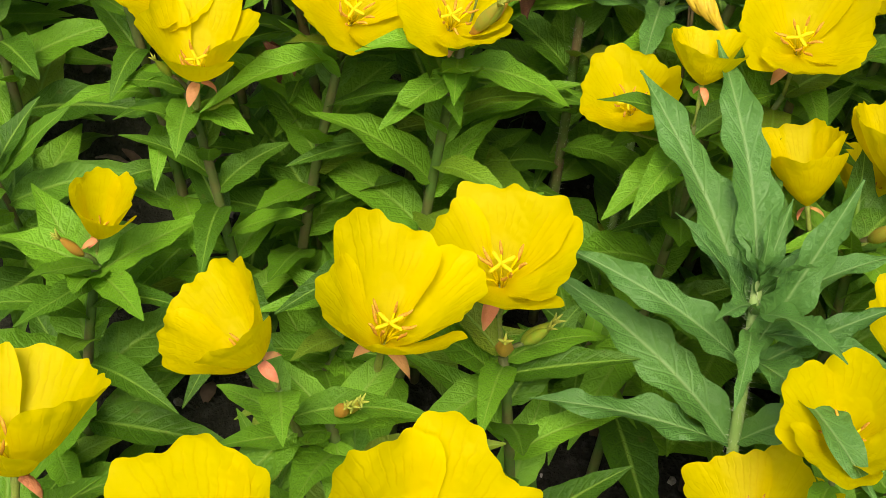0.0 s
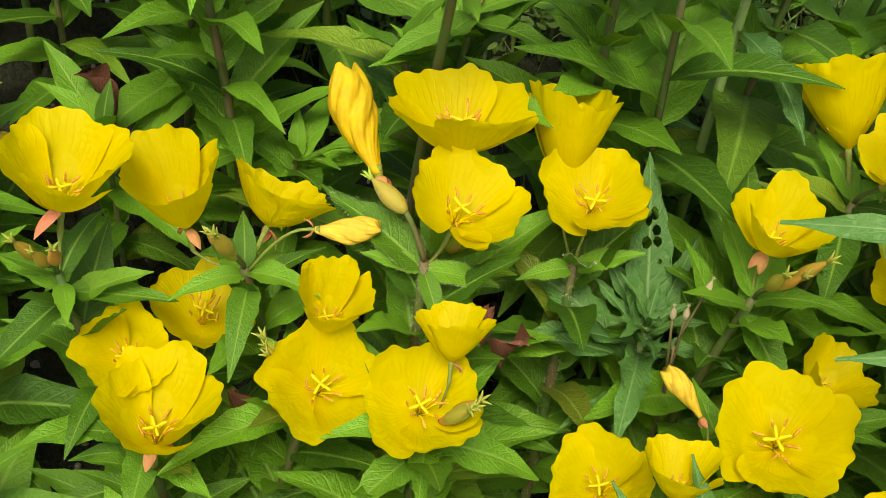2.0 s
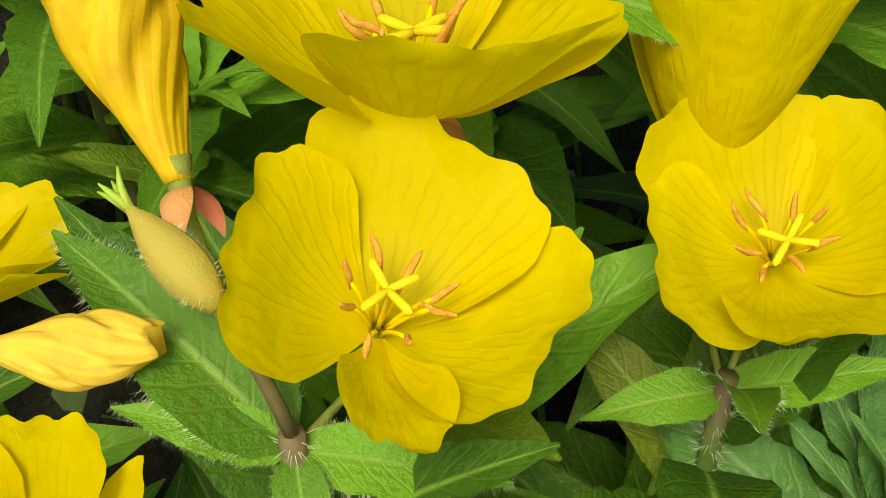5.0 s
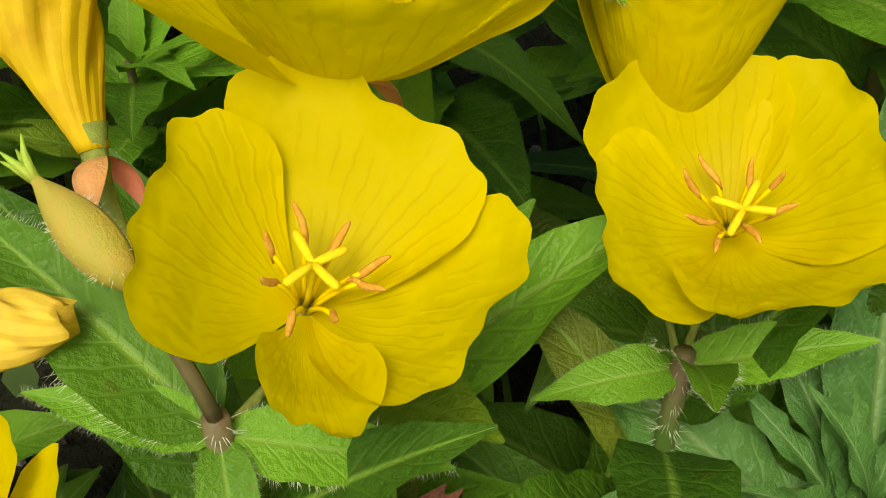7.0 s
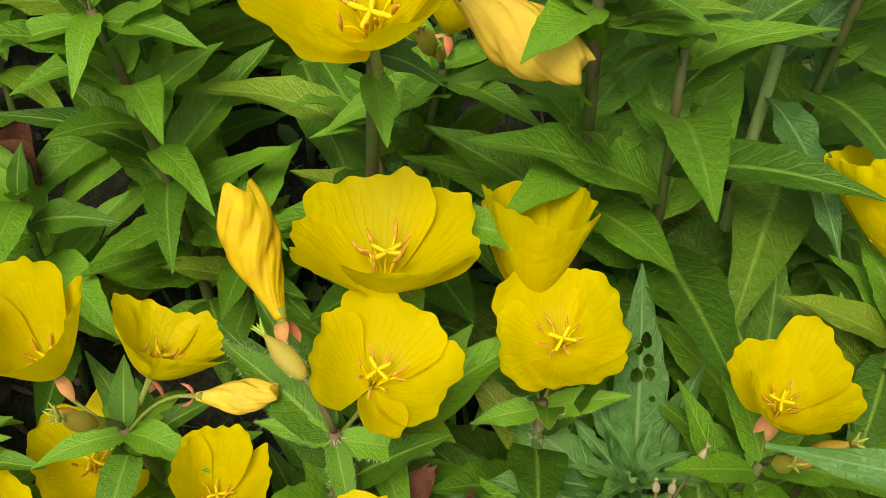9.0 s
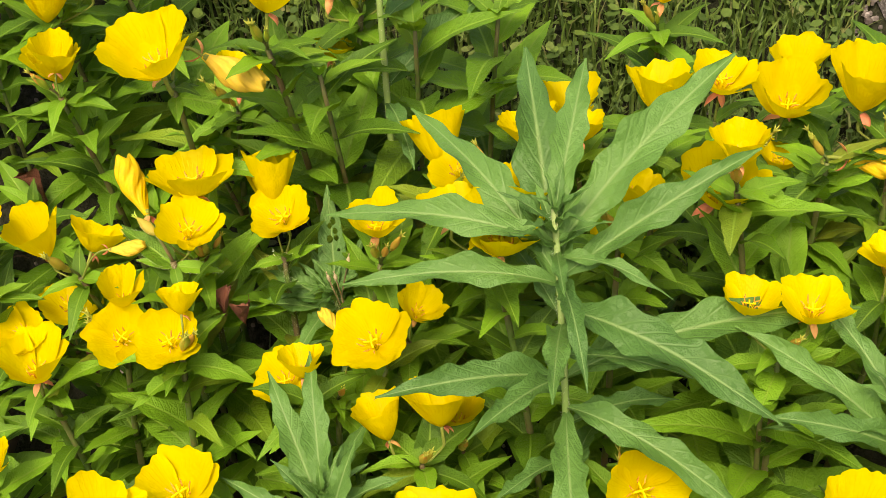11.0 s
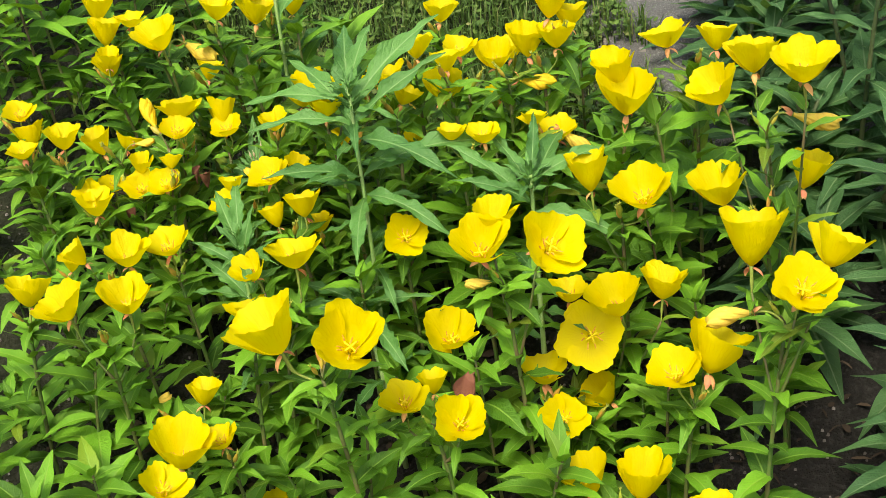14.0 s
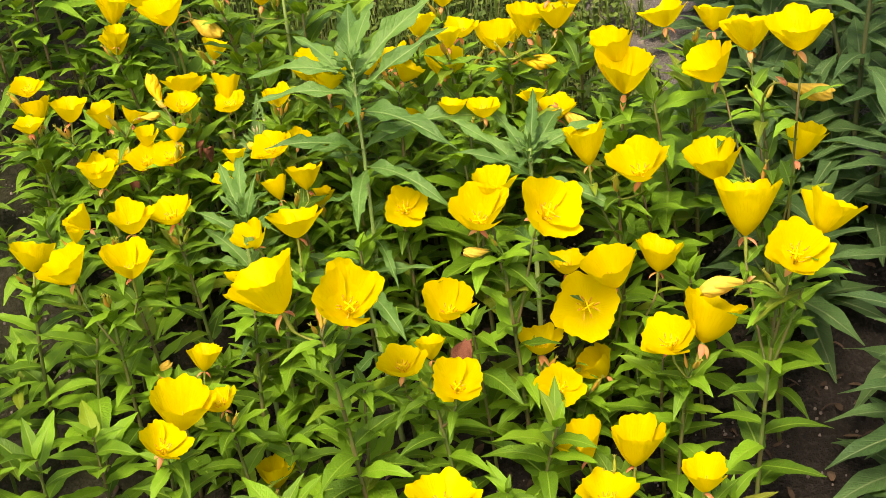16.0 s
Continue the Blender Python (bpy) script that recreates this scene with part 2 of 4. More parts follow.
def grid_faces(nu, nv, start=0, closed=False):
    wrap = nv if closed else nv - 1
    return [(start + i * nv + j, start + i * nv + (j + 1) % nv, start + (i + 1) * nv + (j + 1) % nv, start + (i + 1) * nv + j) for i in range(nu - 1) for j in range(wrap)]


def tube(points, radii, ring=7):
    """Verts, faces and uv of a tube along points, closed at its ends."""
    pts = [Vector(p) for p in points]
    verts, uvs = [], []
    side = None
    for i, p in enumerate(pts):
        ahead = (pts[min(i + 1, len(pts) - 1)] - pts[max(i - 1, 0)]).normalized()
        side = ahead.orthogonal() if side is None else side - ahead * side.dot(ahead)
        side.normalize()
        over = ahead.cross(side)
        for k in range(ring):
            a = 2 * math.pi * k / ring
            verts.append(p + (side * math.cos(a) + over * math.sin(a)) * radii[i])
            uvs.append((2 * k / ring - 1, i / (len(pts) - 1)))
    faces = grid_faces(len(pts), ring, 0, True)
    faces += [tuple(range(ring))[::-1], tuple(range((len(pts) - 1) * ring, len(pts) * ring))]
    return verts, faces, uvs


def joined(pieces):
    """Several (verts, faces, uvs, slot) as one."""
    verts, faces, uvs, slots = [], [], [], []
    for v, f, u, s in pieces:
        k = len(verts)
        verts += list(v)
        uvs += list(u)
        faces += [tuple(i + k for i in face) for face in f]
        slots += [s] * len(f)
    return verts, faces, uvs, slots


def bent(a, b, c, n):
    """n + 1 points of a curve from a to c, drawn towards b."""
    a, b, c = Vector(a), Vector(b), Vector(c)
    return [a * (1 - t) ** 2 + b * 2 * t * (1 - t) + c * t * t for t in (i / n for i in range(n + 1))]


def aim(at, ahead, up, scale=1.0):
    """A pose whose y runs ahead and whose z leans towards up."""
    y = Vector(ahead).normalized()
    x = y.cross(Vector(up))
    x = x.normalized() if x.length > 1e-4 else y.orthogonal().normalized()
    z = x.cross(y)
    m = Matrix((x, y, z)).transposed().to_4x4()
    return Matrix.Translation(at) @ m @ Matrix.Diagonal((scale, scale, scale, 1))


def upright(at, axis, turn, scale):
    """A pose whose z runs along axis, turned about it."""
    z = Vector(axis).normalized()
    return Matrix.Translation(at) @ z.to_track_quat("Z", "Y").to_matrix().to_4x4() @ Matrix.Rotation(turn, 4, "Z") @ Matrix.Diagonal((scale, scale, scale, 1))


# ---- petals, leaves, buds: shapes that many plants share ----
def petal_mesh(openness, seed, nu=13, nv=43):
    """One of four petals of a cup one unit wide at the rim. openness: degrees between petal and axis."""
    rng = random.Random(seed)
    ph = [rng.uniform(0, 6.28) for _ in range(8)]
    flare, curl = rng.uniform(0.9, 1.5), max(0, rng.uniform(-0.25, 0.45))
    steps, r, h = 40, [0.03], [0.0]
    for i in range(steps):
        s = (i + 0.5) / steps
        a = radians(openness * (1.95 - 2.0 * s + flare * s**3))
        r.append(r[-1] + math.sin(a) / steps)
        h.append(h[-1] + math.cos(a) / steps)
    k = 0.5 / r[-1]
    verts, uvs = [], []
    for i in range(nu):
        for j in range(nv):
            v = 2 * j / (nv - 1) - 1
            rim = 1.06 - 0.09 * v * v - 0.24 * v**8 - 0.045 * math.exp(-(((v - 0.1 * math.sin(ph[4])) / 0.16) ** 2))
            rim += 0.022 * math.sin(4 * v + ph[0]) + 0.022 * math.sin(9 * v + ph[1]) + 0.013 * math.sin(25 * v + ph[5]) * (0.5 + 0.5 * math.sin(3 * v + ph[6]))
            s = min(i / (nu - 1) * rim, 1.08)
            x = min(s, 1.0) * steps
            lo = min(int(x), steps - 1)
            rr = (r[lo] + (r[lo + 1] - r[lo]) * (x - lo)) * k
            hh = (h[lo] + (h[lo + 1] - h[lo]) * (x - lo) + max(0, s - 1) * 0.7) * k
            ruffle = s**3 * (0.028 * math.sin(4.5 * v + ph[2]) + 0.013 * math.sin(10 * v + 4 * s + ph[3])) + s**6 * 0.008 * math.sin(21 * v + ph[7])
            edge = 0.042 * s * v + 0.012 * s * s * (1 - v * v) - curl * s * max(0, -v - 0.45) ** 2
            rr += ruffle + edge
            hh += 0.5 * ruffle - 0.03 * s * s * v * v + 0.03 * s * s * math.sin(2 * v + ph[4])
            phi = v * radians(59 + 2 * s)
            verts.append((rr * math.cos(phi), rr * math.sin(phi), 1.15 * hh))
            uvs.append((v, i / (nu - 1)))
    return solid("petal", verts, grid_faces(nu, nv), uvs, [PETAL]), 1.15 * h[-1] * k


def leaf_mesh(material, seed, wide=0.27, droop=0.25, fold=0.35, wave=0.02, teeth=0.0, nu=13, nv=7, bitten=(), belly=0.72):
    """A pointed leaf one unit long from its stalk at 0 along y, upper side to z."""
    rng = random.Random(seed)
    ph = [rng.uniform(0, 6.28) for _ in range(5)]
    twist, sway = rng.uniform(-0.25, 0.25), rng.uniform(-0.06, 0.06)
    verts, uvs = [], []
    for i in range(nu):
        s = i / (nu - 1)
        w = wide * 0.5 * (max(0.0, math.sin(math.pi * s**belly)) ** 0.85 * (1 - 0.25 * s) + 0.05 * (1 - s))
        w = max(w, 0.006)
        drop = -droop * s * s + 0.10 * s
        for j in range(nv):
            u = 2 * j / (nv - 1) - 1
            e = w * (1 + teeth * math.sin(33 * s + 3 * s * s + ph[0] + (u > 0) * 2) * (abs(u) > 0.9))
            x = e * u
            z = fold * abs(x) + drop + wave * abs(u) ** 2 * math.sin(14 * s + ph[1] + (1.7 if u > 0 else 0)) * min(1, 6 * s * (1 - s))
            a = twist * s
            verts.append((x * math.cos(a) - (z - drop) * math.sin(a) + sway * s * s, s * (1 - 0.12 * droop * s), (z - drop) * math.cos(a) + x * math.sin(a) + drop))
            uvs.append((u, s))
    faces = grid_faces(nu, nv)
    faces = [f for n, f in enumerate(faces) if n not in bitten]
    return solid("leaf", verts, faces, uvs, [material])


def spindle(n, ring, profile, twist=0.0, lobes=0.0):
    """A body along z from 0 to 1; profile gives its radius."""
    verts, uvs = [], []
    for i in range(n + 1):
        s = i / n
        for k in range(ring):
            a = 2 * math.pi * k / ring + twist * s
            rad = profile(s) * (1 + lobes * math.sin(4 * 2 * math.pi * k / ring))
            verts.append((rad * math.cos(a), rad * math.sin(a), s))
            uvs.append((2 * k / ring - 1, s))
    faces = grid_faces(n + 1, ring, 0, True) + [tuple(range(ring))[::-1], tuple(range(n * ring, (n + 1) * ring))]
    return verts, faces, uvs


def bud_mesh(seed, fat=0.0, skin=None):
    """A closed bud one unit long, with four free sepal tips."""
    rng = random.Random(seed)
    fat = fat or rng.uniform(0.105, 0.135)
    v, f, u = spindle(9, 10, lambda s: 0.012 + fat * math.sin(math.pi * min(1, 0.06 + s * 0.98) ** 0.85) ** 0.9, 0.0, 0.07)
    pieces = [([Vector(p) * 0.84 for p in v], f, [(a, b * 0.8) for a, b in u], 0)]
    for k in range(4):
        a = k * math.pi / 2 + 0.4
        d = Vector((math.cos(a), math.sin(a), 0))
        line = bent((0, 0, 0.78), Vector((0, 0, 0.9)) + d * 0.03, Vector((0, 0, 1.0)) + d * rng.uniform(0.06, 0.13), 3)
        tv, tf, tu = tube(line, [0.035, 0.03, 0.02, 0.006], 5)
        pieces.append((tv, tf, [(p, 0.85 + 0.15 * q) for p, q in tu], 0))
    verts, faces, uvs, _ = joined(pieces)
    return solid("bud", verts, faces, uvs, [skin or BUD])


def closed_mesh(seed):
    """A rolled flower, spent or not yet open, one unit long."""
    rng = random.Random(seed)
    fat, twist = rng.uniform(0.19, 0.22), rng.uniform(1.6, 2.4)
    v, f, u = spindle(30, 44, lambda s: 0.05 + fat * math.sin(math.pi * min(1, 0.04 + s * 0.88) ** 1.7) ** 0.85, twist)
    crease = [1 - (0.17 * abs(math.sin(2.5 * (a - 0.9 * c) + 0.4 * math.sin(5 * c))) ** 6 + 0.03 * math.sin(11 * a + 7 * c)) * min(1, 2.5 * c) for a, c in ((math.pi * q[0], q[1]) for q in u)]
    v = [(p[0] * k * (1 + 0.15 * math.sin(5 * p[2])) + 0.10 * p[2] ** 2, p[1] * k * 0.8 - 0.05 * math.sin(3 * p[2]), p[2] + 0.05 * math.sin(3 * math.atan2(p[1], p[0]) + 1) * p[2] ** 4) for p, k in zip(v, crease)]
    return solid("rolled_petals", v, f, u, [WILTED])


def sepal_mesh(seed):
    """A folded-back sepal that hangs from the foot of the cup."""
    rng = random.Random(seed)
    nu, nv = 10, 7
    long, start, end = rng.uniform(0.22, 0.32), rng.uniform(0.2, 0.6), rng.uniform(1.0, 1.7)
    verts, uvs = [], []
    x, z = 0.025, -0.03
    for i in range(nu):
        s = i / (nu - 1)
        a = start + (end - start) * s
        for j in range(nv):
            q = 2 * j / (nv - 1) - 1
            w = 0.055 * math.sin(math.pi * (0.25 + 0.74 * s)) + 0.003
            dip = 0.03 * (1 - q * q) * math.sin(math.pi * min(1, s + 0.1))
            verts.append((x + dip * math.sin(a), w * q, z + dip * math.cos(a) * 0.6))
            uvs.append((q, s))
        x += math.cos(a) * long / (nu - 1)
        z -= math.sin(a) * long / (nu - 1)
    return solid("sepal", verts, grid_faces(nu, nv), uvs, [SEPAL])


def stamen_mesh(seed, count=8):
    rng = random.Random(seed)
    pieces = []
    for k in range(count):
        a = 2 * math.pi * k / count + rng.uniform(-0.2, 0.2)
        d = Vector((math.cos(a), math.sin(a), 0))
        top = d * rng.uniform(0.08, 0.15) + Vector((0, 0, rng.uniform(0.16, 0.25)))
        v, f, u = tube(bent(d * 0.02, d * 0.05 + Vector((0, 0, 0.12)), top, 4), [0.008] * 5, 5)
        pieces.append((v, f, u, 0))
        way = (d * rng.uniform(0.2, 1.2) + Vector((rng.uniform(-0.6, 0.6), rng.uniform(-0.6, 0.6), 1.0))).normalized()
        v, f, u = tube([top - way * 0.05 + way * 0.15 * s + Vector((0, 0, 0.012 * math.sin(6 * s + k))) for s in (0, 0.25, 0.5, 0.75, 0.9, 1)], [0.003, 0.011, 0.013, 0.011, 0.008, 0.003], 6)
        pieces.append((v, f, u, 1))
    verts, faces, uvs, slots = joined(pieces)
    return solid("stamen_ring", verts, faces, uvs, [STAMEN, ANTHER], slots)


def stigma_mesh(seed):
    rng = random.Random(seed)
    head = Vector((0.02, -0.01, 0.22))
    v, f, u = tube(bent((0, 0, 0), (0.0, 0.0, 0.15), head, 4), [0.009] * 5, 6)
    pieces = [(v, f, u, 0)]
    for k in range(4):
        a = k * math.pi / 2 + rng.uniform(-0.2, 0.2)
        d = Vector((math.cos(a), math.sin(a), rng.uniform(-0.1, 0.35)))
        v, f, u = tube([head + d * 0.11 * s for s in (0, 0.3, 0.6, 0.9, 1.0)], [0.011, 0.014, 0.015, 0.014, 0.007], 8)
        pieces.append((v, f, u, 0))
    verts, faces, uvs, _ = joined(pieces)
    return solid("stigma", verts, faces, uvs, [STIGMA])


MADE = {a: [petal_mesh(a, 10 * a + k) for k in range(4)] for a in (24, 28, 33, 40, 45, 52, 74)}
CUPS = {a: [me for me, _ in row] for a, row in MADE.items()}
DEPTH = {a: row[0][1] for a, row in MADE.items()}
LEAVES = [leaf_mesh(LEAF, 100 + k, 0.31 + 0.035 * (k % 4), 0.10 + 0.11 * (k % 5), 0.16 + 0.1 * (k % 3), 0.014 + 0.005 * (k % 4), 0.05) for k in range(10)]
WEEDS = [leaf_mesh(WEED_LEAF, 200 + k, 0.165 + 0.03 * (k % 3), 0.28 + 0.12 * (k % 4), 0.38, 0.040, 0.13, 41, 9, belly=0.95) for k in range(6)]
def bites(rows, cols, holes):
    """The faces of a leaf grid that fall into round holes, each given as length, side and radius."""
    return {i * (cols - 1) + j for i in range(rows - 1) for j in range(cols - 1) for s, u, r in holes if ((i + 0.5) / rows - s) ** 2 + (((j + 0.5) / cols * 2 - 1 - u) * 0.14) ** 2 < r * r}


BITTEN = leaf_mesh(WEED_LEAF, 260, 0.27, 0.10, 0.22, 0.012, 0.05, 181, 55, bites(181, 55, [(0.50, -0.15, 0.034), (0.62, -0.10, 0.028), (0.66, 0.25, 0.036), (0.57, 0.32, 0.030), (0.51, 0.34, 0.028), (0.40, 0.42, 0.014)]))
BROAD = [leaf_mesh(SHADE_LEAF, 300 + k, 0.26 + 0.03 * (k % 3), 0.25 + 0.1 * (k % 3), 0.25, 0.02) for k in range(4)]
BUDS = [bud_mesh(400 + k) for k in range(4)]
FAT_BUD = bud_mesh(410, 0.185, GREEN_BUD)
PALE_BUD = bud_mesh(411, 0.16, PALE)
ROLLED = [closed_mesh(500 + k) for k in range(4)]
SEPALS = [sepal_mesh(600 + k) for k in range(5)]
STAMENS = [stamen_mesh(700 + k) for k in range(3)]
STIGMAS = [stigma_mesh(800 + k) for k in range(2)]


def fringe_mesh(leaf, nv=7):
    """Fine hairs along the margin of a leaf."""
    rng = random.Random(len(leaf.vertices))
    pts = [v.co.copy() for v in leaf.vertices]
    rows = len(pts) // nv
    verts, faces = [], []
    for j, sign in ((0, -1), (nv - 1, 1)):
        for i in range(1, rows - 1):
            for _ in range(11):
                q = rng.random()
                p = pts[i * nv + j].lerp(pts[(i + 1) * nv + j], q)
                out = Vector((sign, rng.uniform(-0.2, 0.9), rng.uniform(-0.5, 0.9))).normalized() * rng.uniform(0.018, 0.045)
                k = len(verts)
                verts += [p, p + Vector((0, 0.0016, 0.0012)), p + out]
                faces.append((k, k + 1, k + 2))
    return solid("hair_fringe", verts, faces, None, [HAIR], smooth=False)


def fuzz_mesh(line, radius, count, long, seed):
    """Fine hairs that stand off a stem."""
    rng = random.Random(seed)
    verts, faces = [], []
    for _ in range(count):
        x = rng.uniform(0.25, 0.999) * (len(line) - 1)
        p = line[int(x)].lerp(line[min(int(x) + 1, len(line) - 1)], x - int(x))
        a = rng.uniform(0, 6.28)
        out = Vector((math.cos(a), math.sin(a), rng.uniform(-0.3, 0.5)))
        k = len(verts)
        w = Vector((-math.sin(a), math.cos(a), 0)) * 0.00006
        verts += [p + out * radius * 0.8 - w, p + out * radius * 0.8 + w, p + out * (radius + long * rng.uniform(0.5, 1.2))]
        faces.append((k, k + 1, k + 2))
    return solid("stem_hair", verts, faces, None, [HAIR], smooth=False)


FRINGES = [fringe_mesh(me) for me in LEAVES]


# ---- the lie of the land: the bed climbs a low bank ----
def rise(x, y):
    """The height of the ground: level in front, a gentle bank under the bed, level again far behind."""
    s = max(0.0, min(1.0, (y - 0.08) / 1.6))
    return 0.56 * s * (1.5 - 0.5 * s * s) * 0.9


HEADS = []


# ---- evening primroses ----
def stem_part(parent, base, bend, top, r0, r1, material=None, name="stem", n=9):
    line = bent(base, bend, top, n)
    v, f, u = tube(line, [r0 + (r1 - r0) * i / n for i in range(n + 1)], 8)
    part(name, solid(name, v, f, u, [material or STEM]), parent)
    return line


def leafy(parent, line, rng, first, last, count, long0, long1, shapes, rise0=0.2, rise1=0.9, name="leaf"):
    """Leaves in a spiral along a stem line, between two heights given as shares of it."""
    turn = rng.uniform(0, 6.28)
    for k in range(count):
        s = first + (last - first) * k / max(1, count - 1)
        x = min(s, 0.999) * (len(line) - 1)
        lo = int(x)
        at = line[lo].lerp(line[min(lo + 1, len(line) - 1)], x - lo)
        turn += 2.4 + rng.uniform(-0.35, 0.35)
        rise = rise0 + (rise1 - rise0) * k / max(1, count - 1) + rng.uniform(-0.22, 0.22)
        way = Vector((math.cos(turn) * math.cos(rise), math.sin(turn) * math.cos(rise), math.sin(rise)))
        size = (long0 + (long1 - long0) * k / max(1, count - 1)) * rng.uniform(0.8, 1.2)
        part(name, rng.choice(shapes), parent, aim(at, way, (0, 0, 1), size))


def open_flower(plant, origin, joint, centre, axis, size, openness, rng, turn=None, petals=()):
    """A four-petalled cup on its stalk: the tube is the part, and petals, sepals, stamens and stigma are its own parts."""
    axis, centre = Vector(axis).normalized(), Vector(centre)
    cup = min(CUPS, key=lambda a: abs(a - openness))
    base = centre - axis * size * DEPTH[cup] * 0.5
    m = upright(base - origin, axis, rng.uniform(0, 1.5) if turn is None else turn, size)
    inv = (Matrix.Translation(origin) @ m).inverted()
    start = inv @ Vector(joint)
    low = Vector((0, 0, -0.30))
    line = bent(start, low * 1.3, low, 5) + [Vector((0, 0, -0.24)), Vector((0, 0, -0.15)), Vector((0, 0, -0.05)), Vector((0, 0, 0.004))]
    v, f, u = tube(line, [0.018, 0.017, 0.016, 0.016, 0.020, 0.028, 0.030, 0.026, 0.033, 0.032], 8)
    flower = part("flower", solid("flower", v, f, u, [TUBE]), plant, m)
    for k in range(4):
        pm = Matrix.Rotation(k * math.pi / 2 + rng.uniform(-0.09, 0.09), 4, "Z") @ Matrix.Rotation(rng.uniform(-0.11, 0.08), 4, "Y") @ Matrix.Diagonal((1 + 0.012 * (k % 2) + rng.uniform(-0.04, 0.06), rng.uniform(0.95, 1.06), rng.uniform(0.88, 1.10), 1))
        if petals:
            way, lean, long, wide = petals[k]
            pm = Matrix.Rotation(radians(way), 4, "Z") @ Matrix.Rotation(radians(lean), 4, "Y") @ Matrix.Diagonal((long + 0.01 * k, wide, 1 + 0.01 * k, 1))
        part("petal", CUPS[cup][(k + rng.randrange(4)) % 4], flower, pm)
    for k in range(2):
        part("sepal", rng.choice(SEPALS), flower, Matrix.Translation((0, 0, -0.10 if cup > 60 else 0)) @ Matrix.Rotation(k * rng.uniform(0.7, 3.2) + rng.uniform(0, 3), 4, "Z"))
    part("stamen_ring", rng.choice(STAMENS), flower, Matrix.Rotation(rng.uniform(0, 6), 4, "Z"), "orange-brown stamens")
    part("stigma", rng.choice(STIGMAS), flower, Matrix.Rotation(rng.uniform(0, 6), 4, "Z"), "pale yellow cross-shaped stigma")
    return flower


def rolled_flower(plant, origin, joint, centre, axis, size, rng):
    """A flower with its petals rolled up, on a bent stalk."""
    axis, centre = Vector(axis).normalized(), Vector(centre)
    base = centre - axis * size * 0.5
    m = upright(base - origin, axis, rng.uniform(0, 6), size)
    inv = (Matrix.Translation(origin) @ m).inverted()
    line = bent(inv @ Vector(joint), Vector((0, 0, -0.55)), Vector((0, 0, -0.12)), 7) + [Vector((0, 0, 0.0)), Vector((0, 0, 0.08))]
    v, f, u = tube(line, [0.026] * 7 + [0.030, 0.045, 0.065], 8)
    flower = part("spent_flower", solid("spent_flower", v, f, u, [TUBE]), plant, m)
    part("rolled_petals", rng.choice(ROLLED), flower, Matrix.Identity(4), "rolled and creased yellow petals")
    for k in range(2):
        part("sepal", rng.choice(SEPALS), flower, Matrix.Rotation(2.6 * k + 0.5, 4, "Z"), "pinkish orange folded sepal")


